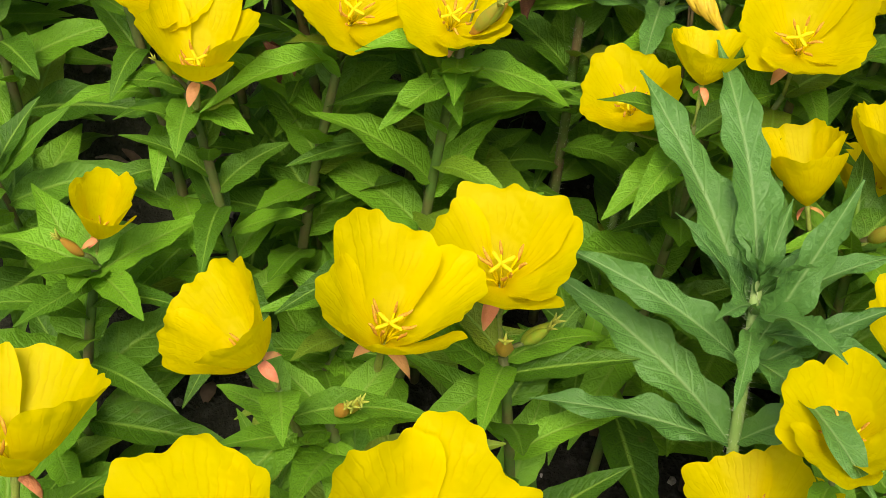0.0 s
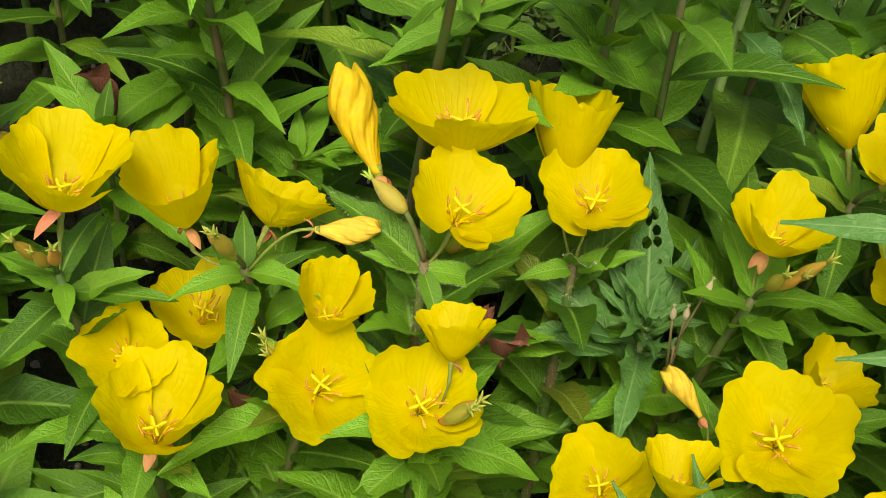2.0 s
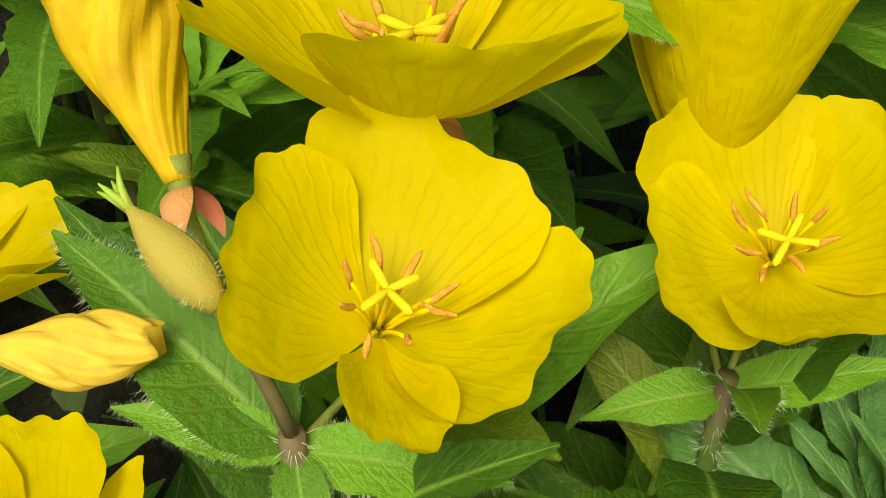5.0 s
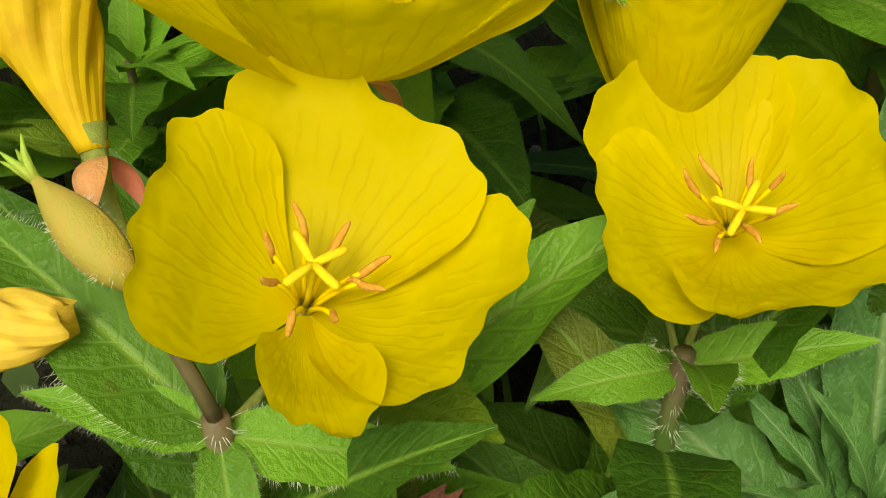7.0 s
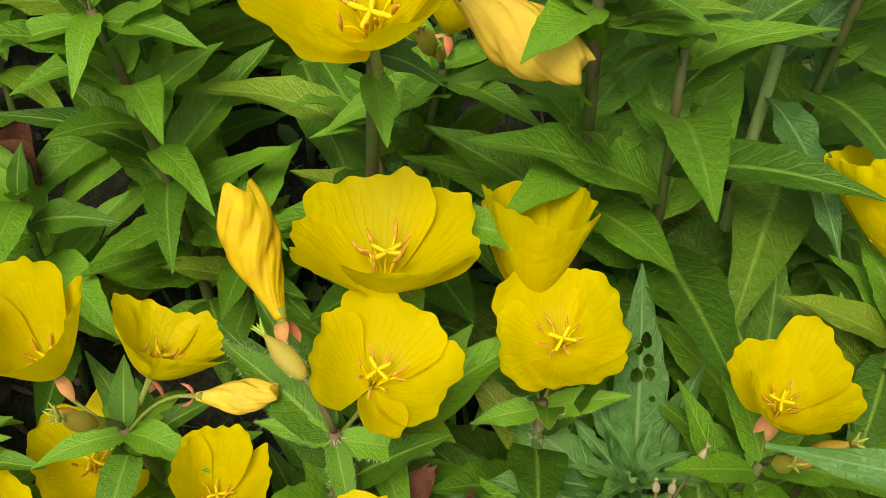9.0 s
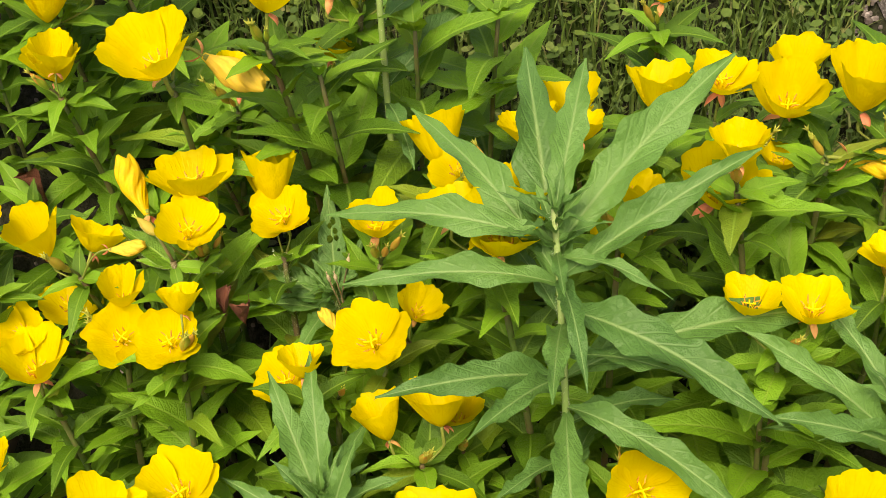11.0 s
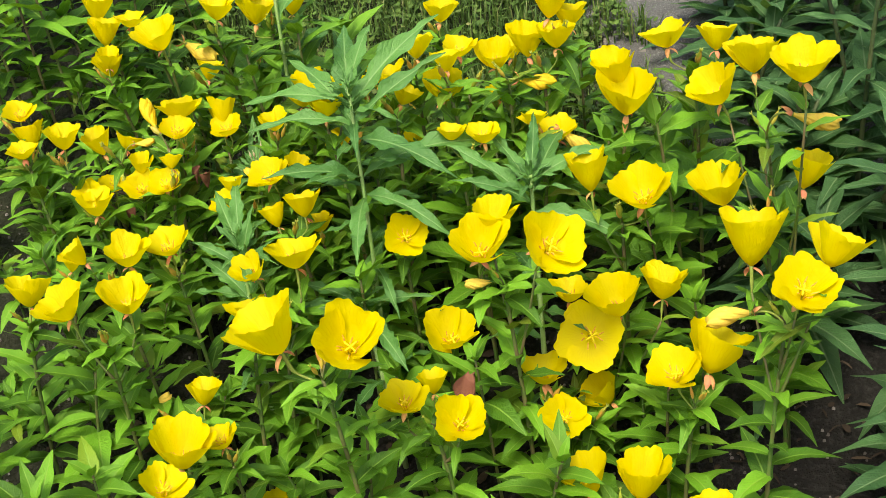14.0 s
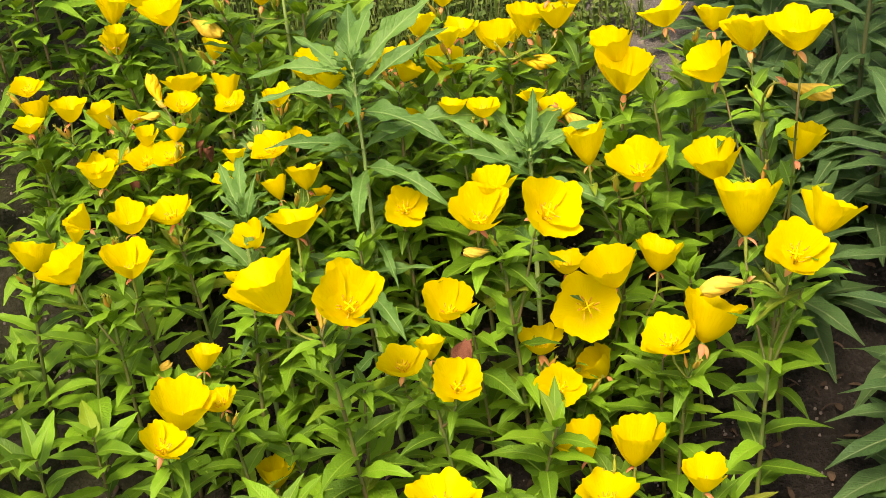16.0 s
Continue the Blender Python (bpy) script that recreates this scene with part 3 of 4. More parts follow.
def primrose(x, y, top, flowers, seed, leaves=14, rolled=(), buds=3, long=0.056, own=(), set_buds=()):
    """A flowering stem from the ground at x, y to top. flowers: rows of centre, axis, width, openness; own: ends of leaves at the top."""
    rng = random.Random(seed)
    plant = new("primrose_plant")
    origin = Vector((x, y, rise(x, y)))
    plant.location = origin
    HEADS.extend(Vector(row[0]) for row in (*flowers, *rolled))
    kinds = f"{len(flowers)} open yellow cups" if len(flowers) > 1 else "one open yellow cup" if flowers else "no open flower"
    more = " and rolled spent flowers" if rolled else " and green buds"
    tagged(plant, f"evening primrose stem with {kinds}{more}", "flowering plant", "evening primroses in the bed")
    tip = Vector(top) - origin
    line = stem_part(plant, (0, 0, -0.01), Vector((tip.x * 0.25, tip.y * 0.25, tip.z * 0.55)), tip, 0.0026, 0.0017)
    leafy(plant, line, rng, 0.22, 0.93, leaves, long * 1.1, long * 0.8, LEAVES)
    leafy(plant, line, rng, 0.95, 0.999, 0 if own else 6, long * 0.85, long * 0.6, LEAVES, 0.05, 0.55)
    joint = origin + line[-1] - Vector((0, 0, 0.004))
    if own:
        part("stem_hair", fuzz_mesh(line, 0.0018, 700, 0.0022, seed), plant, label="fine pale hairs on the stem")
    for end, shape, *foot in own:
        foot = Vector(foot[0]) if foot else joint
        way = Vector(end) - foot
        leaf = part("leaf", LEAVES[shape], plant, aim(foot - origin, way + Vector((0, 0, 0.06 * way.length)), (0.05, -0.3, 1), way.length * 1.04))
        part("hair_fringe", FRINGES[shape], leaf, label="fine pale hairs along the margin")
    for c, a, size, openness, *given in flowers:
        size *= 1.0 if own else 0.96
        foot = Vector(c) - Vector(a).normalized() * size * 0.75
        if (foot - joint).length > 0.026 and not own:
            k = max(2, len(line) - 1 - int(round((foot - joint).length / 0.02)))
            side = foot - origin - Vector((0, 0, 0.004))
            twig = stem_part(plant, line[k], line[k].lerp(side, 0.6) - Vector((0, 0, 0.01)), side, 0.0016, 0.0011, name="side_stem", n=6)
            leafy(plant, twig, rng, 0.75, 0.99, 4, long * 0.8, long * 0.55, LEAVES, 0.1, 0.6)
            open_flower(plant, origin, foot - Vector((0, 0, 0.004)), c, a, size, openness, rng, *given)
        else:
            open_flower(plant, origin, joint, c, a, size, openness, rng, *given)
    for c, a, size in rolled:
        rolled_flower(plant, origin, joint, c, a, size, rng)
    for foot, end in set_buds:
        foot, end = Vector(foot) - origin, Vector(end) - origin
        v, f, u = tube(bent(line[-1], line[-1].lerp(foot, 0.5) + Vector((0, 0, 0.004)), foot, 4), [0.0010] * 5, 6)
        stalk = part("bud_stalk", solid("bud_stalk", v, f, u, [STEM]), plant)
        part("bud", FAT_BUD, stalk, upright(foot, end - foot, 0.3, (end - foot).length * 1.15), "hairy green and orange flower bud")
        part("bud_hair", fuzz_mesh([foot.lerp(end, k / 12) for k in range(8)], (end - foot).length * 0.175, 320, 0.0005, seed + 9), stalk, label="fine pale hairs on the bud")
    for k in range(buds):
        size = rng.uniform(0.014, 0.024)
        turns = [rng.uniform(0, 6.28) for _ in range(12)]
        heads = [Vector(row[0]) - joint for row in (*flowers, *rolled)]
        a = min(turns, key=lambda q: max([(math.cos(q) * h.x + math.sin(q) * h.y) / max(h.xy.length, 0.012) + 0.3 * (h.xy.length < 0.012) for h in heads] or [0]))
        way = Vector((math.cos(a) * 0.6, math.sin(a) * 0.6, 1.0)).normalized()
        at = line[-1] + way * rng.uniform(0.008, 0.02)
        v, f, u = tube(bent(line[-1], line[-1] + Vector((0, 0, 0.004)), at, 3), [0.0008] * 4, 5)
        bud = part("bud_stalk", solid("bud_stalk", v, f, u, [STEM]), plant)
        part("bud", rng.choice(BUDS), bud, upright(at, way, a, size), "green and orange flower bud")
    return plant


def shoot(seed, height, leaves, long):
    """A leafy stem that has not flowered."""
    rng = random.Random(seed)
    plant = new("leafy_shoot")
    tagged(plant, "green leafy evening primrose shoot without flowers", "plant", "leafy shoots in the bed")
    lean = Vector((rng.uniform(-0.03, 0.03), rng.uniform(-0.03, 0.03), height))
    line = stem_part(plant, (0, 0, -0.01), Vector((lean.x * 0.2, lean.y * 0.2, height * 0.5)), lean, 0.0024, 0.0014, rng.choice((STEM, STEM, BROWN_STEM)))
    leafy(plant, line, rng, 0.35, 0.98, leaves, long * 1.15, long * 0.85, LEAVES, 0.1, 0.7)
    leafy(plant, line, rng, 0.97, 0.999, 3, long * 0.6, long * 0.42, LEAVES, 0.7, 1.2)
    return plant


def willow_weed(base, bend, top, tips, label, seed, extra=8, stem_r=0.0034, bitten=False, skin=None):
    """A taller plant with long wavy leaves. tips: rows of a height along the stem and the end of the leaf there."""
    rng = random.Random(seed)
    plant = new("willow_leaved_weed")
    origin = Vector((base[0], base[1], rise(*base)))
    plant.location = origin
    tagged(plant, label, "plant", "willow-leaved weeds")
    line = stem_part(plant, (0, 0, -0.01), Vector(bend) - origin, Vector(top) - origin, stem_r, stem_r * 0.6, skin or WEED_STEM)
    part("stem_hair", fuzz_mesh(line, stem_r * 0.75, 900, 0.002, seed + 50), plant, label="fine pale hairs on the stem")
    for k, (s, end) in enumerate(tips):
        x = min(s - 0.011 * (k * 3 % len(tips)), 0.999) * (len(line) - 1)
        at = line[int(x)].lerp(line[int(x) + 1], x - int(x))
        way = Vector(end) - origin - at
        part("leaf", BITTEN if bitten and s == tips[0][0] else rng.choice(WEEDS), plant, aim(at, way + Vector((0, 0, 0.07 * way.length)), (0.0, -0.35, 1), way.length * 1.03))
    leafy(plant, line, rng, 0.3, 0.9, extra, 0.075, 0.06, WEEDS, 0.1, 0.5)
    leafy(plant, line, rng, 0.93, 0.999, 15, 0.052, 0.020, WEEDS, 0.55, 1.3)
    return plant


# each flowering stem where it stands
primrose(-0.255, 0.334, (-0.255, 0.354, 0.362), [((-0.2436, 0.3618, 0.3772), (0.17, -0.15, 0.97), 0.0382, 45, -1.35, [(0, 1, 1.0, 1.0), (95, 0, 1.0, 1.06), (198, -3, 1.0, 0.98), (300, 3, 0.98, 0.44)])], 1, 19, buds=0, own=[((-0.2846, 0.3747, 0.3759), 2), ((-0.2761, 0.3571, 0.3623), 5), ((-0.2508, 0.3313, 0.3531), 8), ((-0.2281, 0.3519, 0.3512), 1)], set_buds=[((-0.2622, 0.3601, 0.3787), (-0.2738, 0.3713, 0.3845))])
primrose(-0.242, 0.362, (-0.242, 0.382, 0.335), [((-0.2410, 0.3920, 0.3895), (0.02, 0.26, 0.95), 0.0490, 45)], 2, 20, rolled=[((-0.274, 0.395, 0.388), (-0.25, 0.75, 0.61), 0.0370)], buds=4, own=[((-0.1938, 0.3994, 0.3918), 4, (-0.2336, 0.4114, 0.3823)), ((-0.2662, 0.3784, 0.3377), 0), ((-0.2356, 0.4052, 0.3519), 6)])
primrose(-0.194, 0.358, (-0.194, 0.378, 0.338), [((-0.191, 0.383, 0.363), (-0.10, -0.26, 0.93), 0.0385, 45), ((-0.198, 0.406, 0.372), (0.00, 0.40, 0.91), 0.0340, 24)], 3, 18, buds=0, own=[((-0.1953, 0.3630, 0.3571), 7), ((-0.2141, 0.3725, 0.3370), 3), ((-0.1703, 0.3730, 0.3460), 1)])
primrose(-0.346, 0.352, (-0.375, 0.364, 0.347), [((-0.371, 0.371, 0.382), (0.12, -0.02, 0.97), 0.0418, 33)], 4, 23, buds=4, long=0.043)
primrose(-0.287, 0.374, (-0.314, 0.365, 0.348), [((-0.336, 0.381, 0.366), (-0.18, 0.08, 0.93), 0.0352, 28), ((-0.303, 0.379, 0.364), (0.36, 0.40, 0.69), 0.0351, 40)], 5, 23, rolled=[((-0.281, 0.360, 0.370), (1.00, -0.09, 0.01), 0.0205)], buds=4, long=0.043)
primrose(-0.326, 0.319, (-0.348, 0.337, 0.290), [((-0.354, 0.350, 0.322), (-0.10, -0.47, 0.95), 0.0317, 40), ((-0.343, 0.326, 0.317), (0.05, 0.08, 0.93), 0.0405, 33)], 6, 19, buds=2, long=0.043)
primrose(-0.320, 0.378, (-0.332, 0.368, 0.286), [((-0.328, 0.372, 0.318), (0.15, -0.07, 0.97), 0.0400, 52)], 7, 19, buds=2, long=0.043)
primrose(-0.269, 0.307, (-0.254, 0.313, 0.325), [((-0.258, 0.311, 0.339), (0.05, -0.32, 0.98), 0.0385, 45), ((-0.249, 0.321, 0.360), (0.04, 0.40, 0.78), 0.0252, 33)], 8, 20, buds=4)
primrose(-0.313, 0.342, (-0.291, 0.336, 0.313), [((-0.289, 0.327, 0.331), (0.12, -0.42, 0.97), 0.0400, 40), ((-0.287, 0.345, 0.349), (0.10, -0.02, 0.97), 0.0270, 28)], 9, 20, buds=4)
primrose(-0.180, 0.279, (-0.167, 0.291, 0.298), [((-0.143, 0.292, 0.342), (-0.20, -0.32, 0.96), 0.0437, 40), ((-0.182, 0.276, 0.345), (0.05, 0.28, 0.86), 0.0259, 33), ((-0.196, 0.298, 0.312), (-0.30, -0.14, 0.95), 0.0345, 40)], 10, 19, rolled=[((-0.167, 0.318, 0.334), (-0.58, 0.66, 0.47), 0.0194)], buds=2)
primrose(-0.282, 0.173, (-0.308, 0.188, 0.289), [((-0.333, 0.182, 0.336), (-0.45, -0.02, 0.87), 0.0320, 28), ((-0.290, 0.203, 0.317), (0.10, -0.02, 0.98), 0.0445, 33)], 11, 19, buds=4)
primrose(-0.230, 0.198, (-0.249, 0.222, 0.270), [((-0.253, 0.226, 0.309), (-0.10, -0.12, 0.99), 0.0479, 40)], 12, 18, buds=3)
primrose(-0.316, 0.135, (-0.315, 0.137, 0.253), [((-0.286, 0.142, 0.299), (0.05, -0.12, 0.99), 0.0515, 33), ((-0.347, 0.139, 0.303), (-0.15, -0.12, 0.98), 0.0510, 33)], 13, 17, buds=4)
primrose(-0.425, 0.178, (-0.397, 0.170, 0.269), [((-0.393, 0.185, 0.298), (0.12, 0.30, 0.85), 0.0465, 33)], 14, 18, buds=3)
primrose(-0.188, 0.125, (-0.174, 0.153, 0.222), [((-0.176, 0.167, 0.253), (-0.07, 0.25, 0.88), 0.0446, 40)], 15, 17, buds=4)
primrose(-0.073, -0.005, (-0.093, -0.000, 0.274), [((-0.132, 0.008, 0.324), (-0.30, 0.01, 0.93), 0.0717, 33), ((-0.063, -0.011, 0.316), (0.10, -0.53, 0.94), 0.0652, 33)], 17, 19, buds=4)
primrose(-0.155, 0.141, (-0.139, 0.168, 0.239), [((-0.163, 0.163, 0.301), (-0.30, -0.22, 0.95), 0.0385, 33), ((-0.120, 0.188, 0.298), (0.01, 0.20, 0.91), 0.0580, 40)], 18, 20, buds=2)
primrose(0.098, 0.080, (0.085, 0.106, 0.282), [((0.084, 0.141, 0.336), (0.13, 0.03, 0.96), 0.0427, 28), ((0.067, 0.110, 0.324), (0.10, -0.30, 0.99), 0.0588, 33), ((0.127, 0.046, 0.354), (0.31, -0.62, 0.86), 0.0636, 40)], 19, 19, rolled=[((0.062, 0.115, 0.283), (-1.00, 0.02, 0.05), 0.0269)], buds=2)
primrose(0.019, 0.003, (-0.000, 0.022, 0.186), [((-0.025, 0.028, 0.216), (-0.01, -0.16, 1.00), 0.0485, 40), ((0.025, -0.016, 0.217), (0.10, -0.50, 0.96), 0.0479, 33), ((0.004, 0.055, 0.213), (0.05, 0.18, 0.91), 0.0291, 28)], 20, 14, buds=3)
primrose(0.191, 0.145, (0.200, 0.172, 0.144), [((0.165, 0.103, 0.209), (-0.06, -0.94, 0.69), 0.0671, 74), ((0.153, 0.145, 0.236), (0.11, -0.01, 0.97), 0.0427, 40), ((0.195, 0.111, 0.242), (-0.23, -0.12, 0.97), 0.0537, 28), ((0.244, 0.119, 0.247), (0.11, 0.13, 0.93), 0.0492, 33)], 21, 11, buds=2)
primrose(0.237, 0.022, (0.251, 0.025, 0.165), [((0.234, 0.027, 0.207), (-0.17, -0.20, 0.98), 0.0536, 40), ((0.274, 0.037, 0.215), (0.31, 0.11, 0.89), 0.0676, 33)], 22, 11, buds=4)
primrose(0.167, -0.022, (0.167, -0.020, 0.081), [((0.141, 0.002, 0.112), (-0.21, 0.08, 0.93), 0.0511, 33), ((0.189, -0.023, 0.123), (0.11, 0.09, 0.94), 0.0532, 28)], 23, 9, buds=4)
primrose(0.305, -0.024, (0.332, 0.007, 0.261), [((0.332, -0.041, 0.328), (0.04, -0.47, 0.97), 0.0595, 40), ((0.367, -0.015, 0.347), (0.36, 0.15, 0.85), 0.0538, 33), ((0.316, 0.065, 0.319), (0.04, 0.23, 0.89), 0.0651, 28)], 24, 18, rolled=[((0.290, 0.041, 0.254), (-1.00, -0.02, -0.03), 0.0420)], buds=2)
primrose(0.370, 0.105, (0.342, 0.113, 0.304), [((0.315, 0.167, 0.319), (-0.17, 0.03, 0.95), 0.0575, 33), ((0.372, 0.078, 0.376), (0.28, 0.16, 0.88), 0.0424, 28)], 25, 21, buds=3)
primrose(0.375, 0.114, (0.351, 0.137, 0.389), [((0.351, 0.040, 0.499), (-0.15, -0.12, 0.98), 0.0538, 33), ((0.364, 0.230, 0.430), (-0.07, 0.14, 0.93), 0.0523, 33), ((0.325, 0.227, 0.400), (-0.43, -0.06, 0.89), 0.0537, 33)], 26, 25, rolled=[((0.374, 0.067, 0.435), (0.95, -0.15, -0.27), 0.0420)], buds=2)
primrose(0.324, 0.278, (0.319, 0.284, 0.401), [((0.290, 0.290, 0.440), (-0.14, 0.18, 0.91), 0.0496, 40), ((0.346, 0.302, 0.426), (0.03, 0.18, 0.92), 0.0417, 33)], 27, 26, buds=4)
primrose(0.219, 0.286, (0.247, 0.290, 0.349), [((0.244, 0.279, 0.383), (-0.03, -0.25, 1.00), 0.0609, 28), ((0.240, 0.308, 0.402), (-0.24, 0.07, 0.93), 0.0463, 28)], 28, 22, buds=2)
primrose(-0.244, 0.465, (-0.244, 0.415, 0.445), [((-0.246, 0.397, 0.474), (-0.11, -0.21, 0.99), 0.0497, 33)], 29, 0, rolled=[((-0.209, 0.417, 0.446), (0.79, -0.30, -0.54), 0.0380)], buds=2, long=0.032)
primrose(0.162, 0.093, (0.160, 0.091, 0.107), [((0.129, 0.062, 0.144), (-0.03, -0.63, 0.91), 0.0464, 40), ((0.176, 0.112, 0.128), (-0.52, -0.08, 0.84), 0.0416, 28)], 30, 11, buds=4)
primrose(0.115, 0.080, (0.115, 0.092, 0.138), [((0.116, 0.104, 0.171), (0.04, 0.16, 0.92), 0.0501, 40)], 31, 12, buds=4)
primrose(-0.265, -0.002, (-0.257, -0.004, 0.159), [((-0.240, 0.027, 0.196), (0.27, -0.01, 0.94), 0.0594, 28), ((-0.252, -0.026, 0.196), (0.36, -0.16, 0.93), 0.0475, 40)], 32, 13, buds=3)
primrose(-0.267, 0.122, (-0.265, 0.129, 0.151), [((-0.228, 0.112, 0.195), (0.16, 0.18, 0.90), 0.0363, 33)], 33, 11, rolled=[((-0.287, 0.166, 0.154), (0.54, 0.41, 0.73), 0.0258)], buds=2)
primrose(0.215, 0.161, (0.215, 0.172, 0.295), [((0.236, 0.167, 0.328), (-0.11, -0.24, 0.99), 0.0571, 33), ((0.187, 0.190, 0.345), (-0.05, 0.16, 0.92), 0.0482, 28)], 34, 19, buds=4)
primrose(0.168, 0.336, (0.169, 0.361, 0.388), [((0.185, 0.361, 0.429), (0.03, 0.08, 0.95), 0.0441, 33), ((0.155, 0.379, 0.419), (0.02, -0.02, 0.98), 0.0444, 28)], 35, 24, buds=4)
primrose(0.095, 0.380, (0.085, 0.384, 0.364), [((0.121, 0.410, 0.393), (0.02, -0.27, 1.00), 0.0478, 33), ((0.081, 0.417, 0.408), (0.04, -0.08, 0.99), 0.0404, 40), ((0.057, 0.326, 0.399), (0.04, -0.27, 1.00), 0.0485, 33)], 36, 23, buds=4)
primrose(0.076, 0.236, (0.072, 0.244, 0.349), [((0.089, 0.249, 0.376), (0.04, -0.02, 0.98), 0.0385, 40), ((0.056, 0.253, 0.381), (0.05, 0.13, 0.93), 0.0327, 40)], 37, 22, buds=2)
primrose(-0.117, 0.369, (-0.091, 0.383, 0.363), [((-0.094, 0.407, 0.389), (-0.08, 0.51, 0.68), 0.0418, 27)], 38, 24, buds=2)
primrose(-0.075, 0.381, (-0.057, 0.394, 0.353), [((-0.084, 0.375, 0.389), (-0.05, -0.22, 1.00), 0.0360, 52), ((-0.032, 0.428, 0.375), (-0.08, 0.30, 0.85), 0.0402, 33)], 39, 22, buds=3)
primrose(-0.165, 0.351, (-0.135, 0.351, 0.346), [((-0.135, 0.354, 0.375), (0.00, -0.12, 0.99), 0.0332, 33)], 40, 22, buds=4)
primrose(-0.418, 0.397, (-0.435, 0.427, 0.325), [((-0.436, 0.422, 0.351), (0.07, 0.01, 0.97), 0.0362, 40), ((-0.433, 0.453, 0.356), (-0.06, 0.29, 0.86), 0.0388, 27)], 41, 21, buds=4)
primrose(-0.444, 0.431, (-0.446, 0.465, 0.351), [((-0.441, 0.464, 0.382), (0.17, -0.24, 0.99), 0.0379, 40)], 42, 22, buds=3)
primrose(-0.435, 0.493, (-0.440, 0.494, 0.293), [], 43, 19, rolled=[((-0.421, 0.490, 0.297), (0.97, -0.23, 0.02), 0.0249)], buds=3)
primrose(-0.308, 0.499, (-0.332, 0.491, 0.393), [((-0.332, 0.500, 0.411), (0.06, -0.14, 0.99), 0.0348, 28), ((-0.327, 0.489, 0.425), (0.20, 0.01, 0.95), 0.0285, 28)], 44, 24, buds=2)
primrose(-0.126, 0.307, (-0.123, 0.320, 0.310), [((-0.115, 0.320, 0.336), (0.35, -0.22, 0.93), 0.0282, 33)], 45, 20, buds=4)
primrose(-0.101, 0.253, (-0.123, 0.248, 0.285), [((-0.110, 0.261, 0.315), (-0.05, 0.31, 0.85), 0.0380, 33), ((-0.142, 0.263, 0.307), (-0.18, 0.36, 0.80), 0.0321, 27)], 46, 18, buds=3)
primrose(-0.403, 0.295, (-0.384, 0.299, 0.241), [((-0.380, 0.301, 0.263), (0.20, -0.12, 0.97), 0.0254, 24)], 47, 16, buds=2)
primrose(-0.003, 0.196, (-0.009, 0.224, 0.260), [((-0.006, 0.207, 0.292), (0.10, -0.73, 0.85), 0.0462, 40)], 48, 18, buds=3)
primrose(0.020, 0.157, (0.024, 0.159, 0.157), [((0.028, 0.154, 0.197), (0.12, -0.34, 0.99), 0.0576, 33)], 49, 12, buds=4)
primrose(0.222, -0.125, (0.231, -0.117, 0.115), [((0.234, -0.108, 0.147), (0.10, 0.10, 0.94), 0.0428, 33)], 50, 9, buds=2)
primrose(0.164, 0.467, (0.144, 0.457, 0.352), [((0.145, 0.462, 0.381), (0.03, -0.02, 0.98), 0.0388, 33)], 51, 22, buds=2)
primrose(0.008, 0.441, (-0.004, 0.434, 0.344), [((-0.005, 0.462, 0.366), (-0.03, 0.08, 0.95), 0.0424, 33), ((-0.002, 0.421, 0.378), (0.18, 0.20, 0.89), 0.0275, 33)], 52, 22, buds=3)
primrose(0.089, 0.291, (0.060, 0.306, 0.412), [((0.062, 0.312, 0.436), (0.05, 0.08, 0.95), 0.0316, 33)], 53, 26, buds=3)
primrose(-0.044, 0.262, (-0.073, 0.293, 0.393), [((-0.069, 0.282, 0.419), (0.08, -0.02, 0.98), 0.0439, 33), ((-0.093, 0.303, 0.419), (0.08, -0.02, 0.98), 0.0337, 40), ((-0.052, 0.310, 0.424), (0.07, -0.03, 0.98), 0.0337, 33)], 54, 25, buds=3)
primrose(0.143, 0.310, (0.161, 0.299, 0.321), [((0.172, 0.309, 0.339), (0.01, -0.13, 1.00), 0.0478, 40), ((0.146, 0.291, 0.367), (0.04, 0.18, 0.92), 0.0310, 40)], 55, 21, rolled=[((0.189, 0.298, 0.334), (0.79, -0.30, -0.54), 0.0370)], buds=2)
primrose(0.024, 0.371, (0.019, 0.379, 0.303), [((0.011, 0.373, 0.321), (0.14, -0.03, 0.97), 0.0363, 33)], 56, 20, rolled=[((0.022, 0.397, 0.360), (-0.38, 0.36, 0.85), 0.0278)], buds=4)
primrose(0.129, 0.365, (0.129, 0.356, 0.385), [], 57, 25, rolled=[((0.160, 0.353, 0.383), (0.97, -0.11, -0.20), 0.0390)], buds=2)
primrose(-0.170, 0.047, (-0.171, 0.052, 0.051), [((-0.171, 0.058, 0.079), (0.01, 0.00, 0.97), 0.0381, 28)], 58, 7, buds=2)
primrose(-0.321, 0.553, (-0.332, 0.538, 0.424), [((-0.333, 0.528, 0.444), (0.17, 0.12, 0.93), 0.0414, 28), ((-0.345, 0.570, 0.462), (0.26, 0.10, 0.91), 0.0421, 28), ((-0.303, 0.538, 0.452), (0.17, 0.11, 0.93), 0.0355, 40)], 59, 26, buds=4)
primrose(-0.166, 0.464, (-0.187, 0.426, 0.454), [((-0.183, 0.436, 0.485), (0.14, 0.11, 0.93), 0.0405, 33)], 60, 25, buds=4)
primrose(-0.155, 0.490, (-0.133, 0.508, 0.422), [((-0.149, 0.513, 0.449), (0.22, 0.10, 0.92), 0.0456, 33), ((-0.106, 0.518, 0.449), (0.20, 0.10, 0.93), 0.0320, 33)], 61, 26, buds=4)
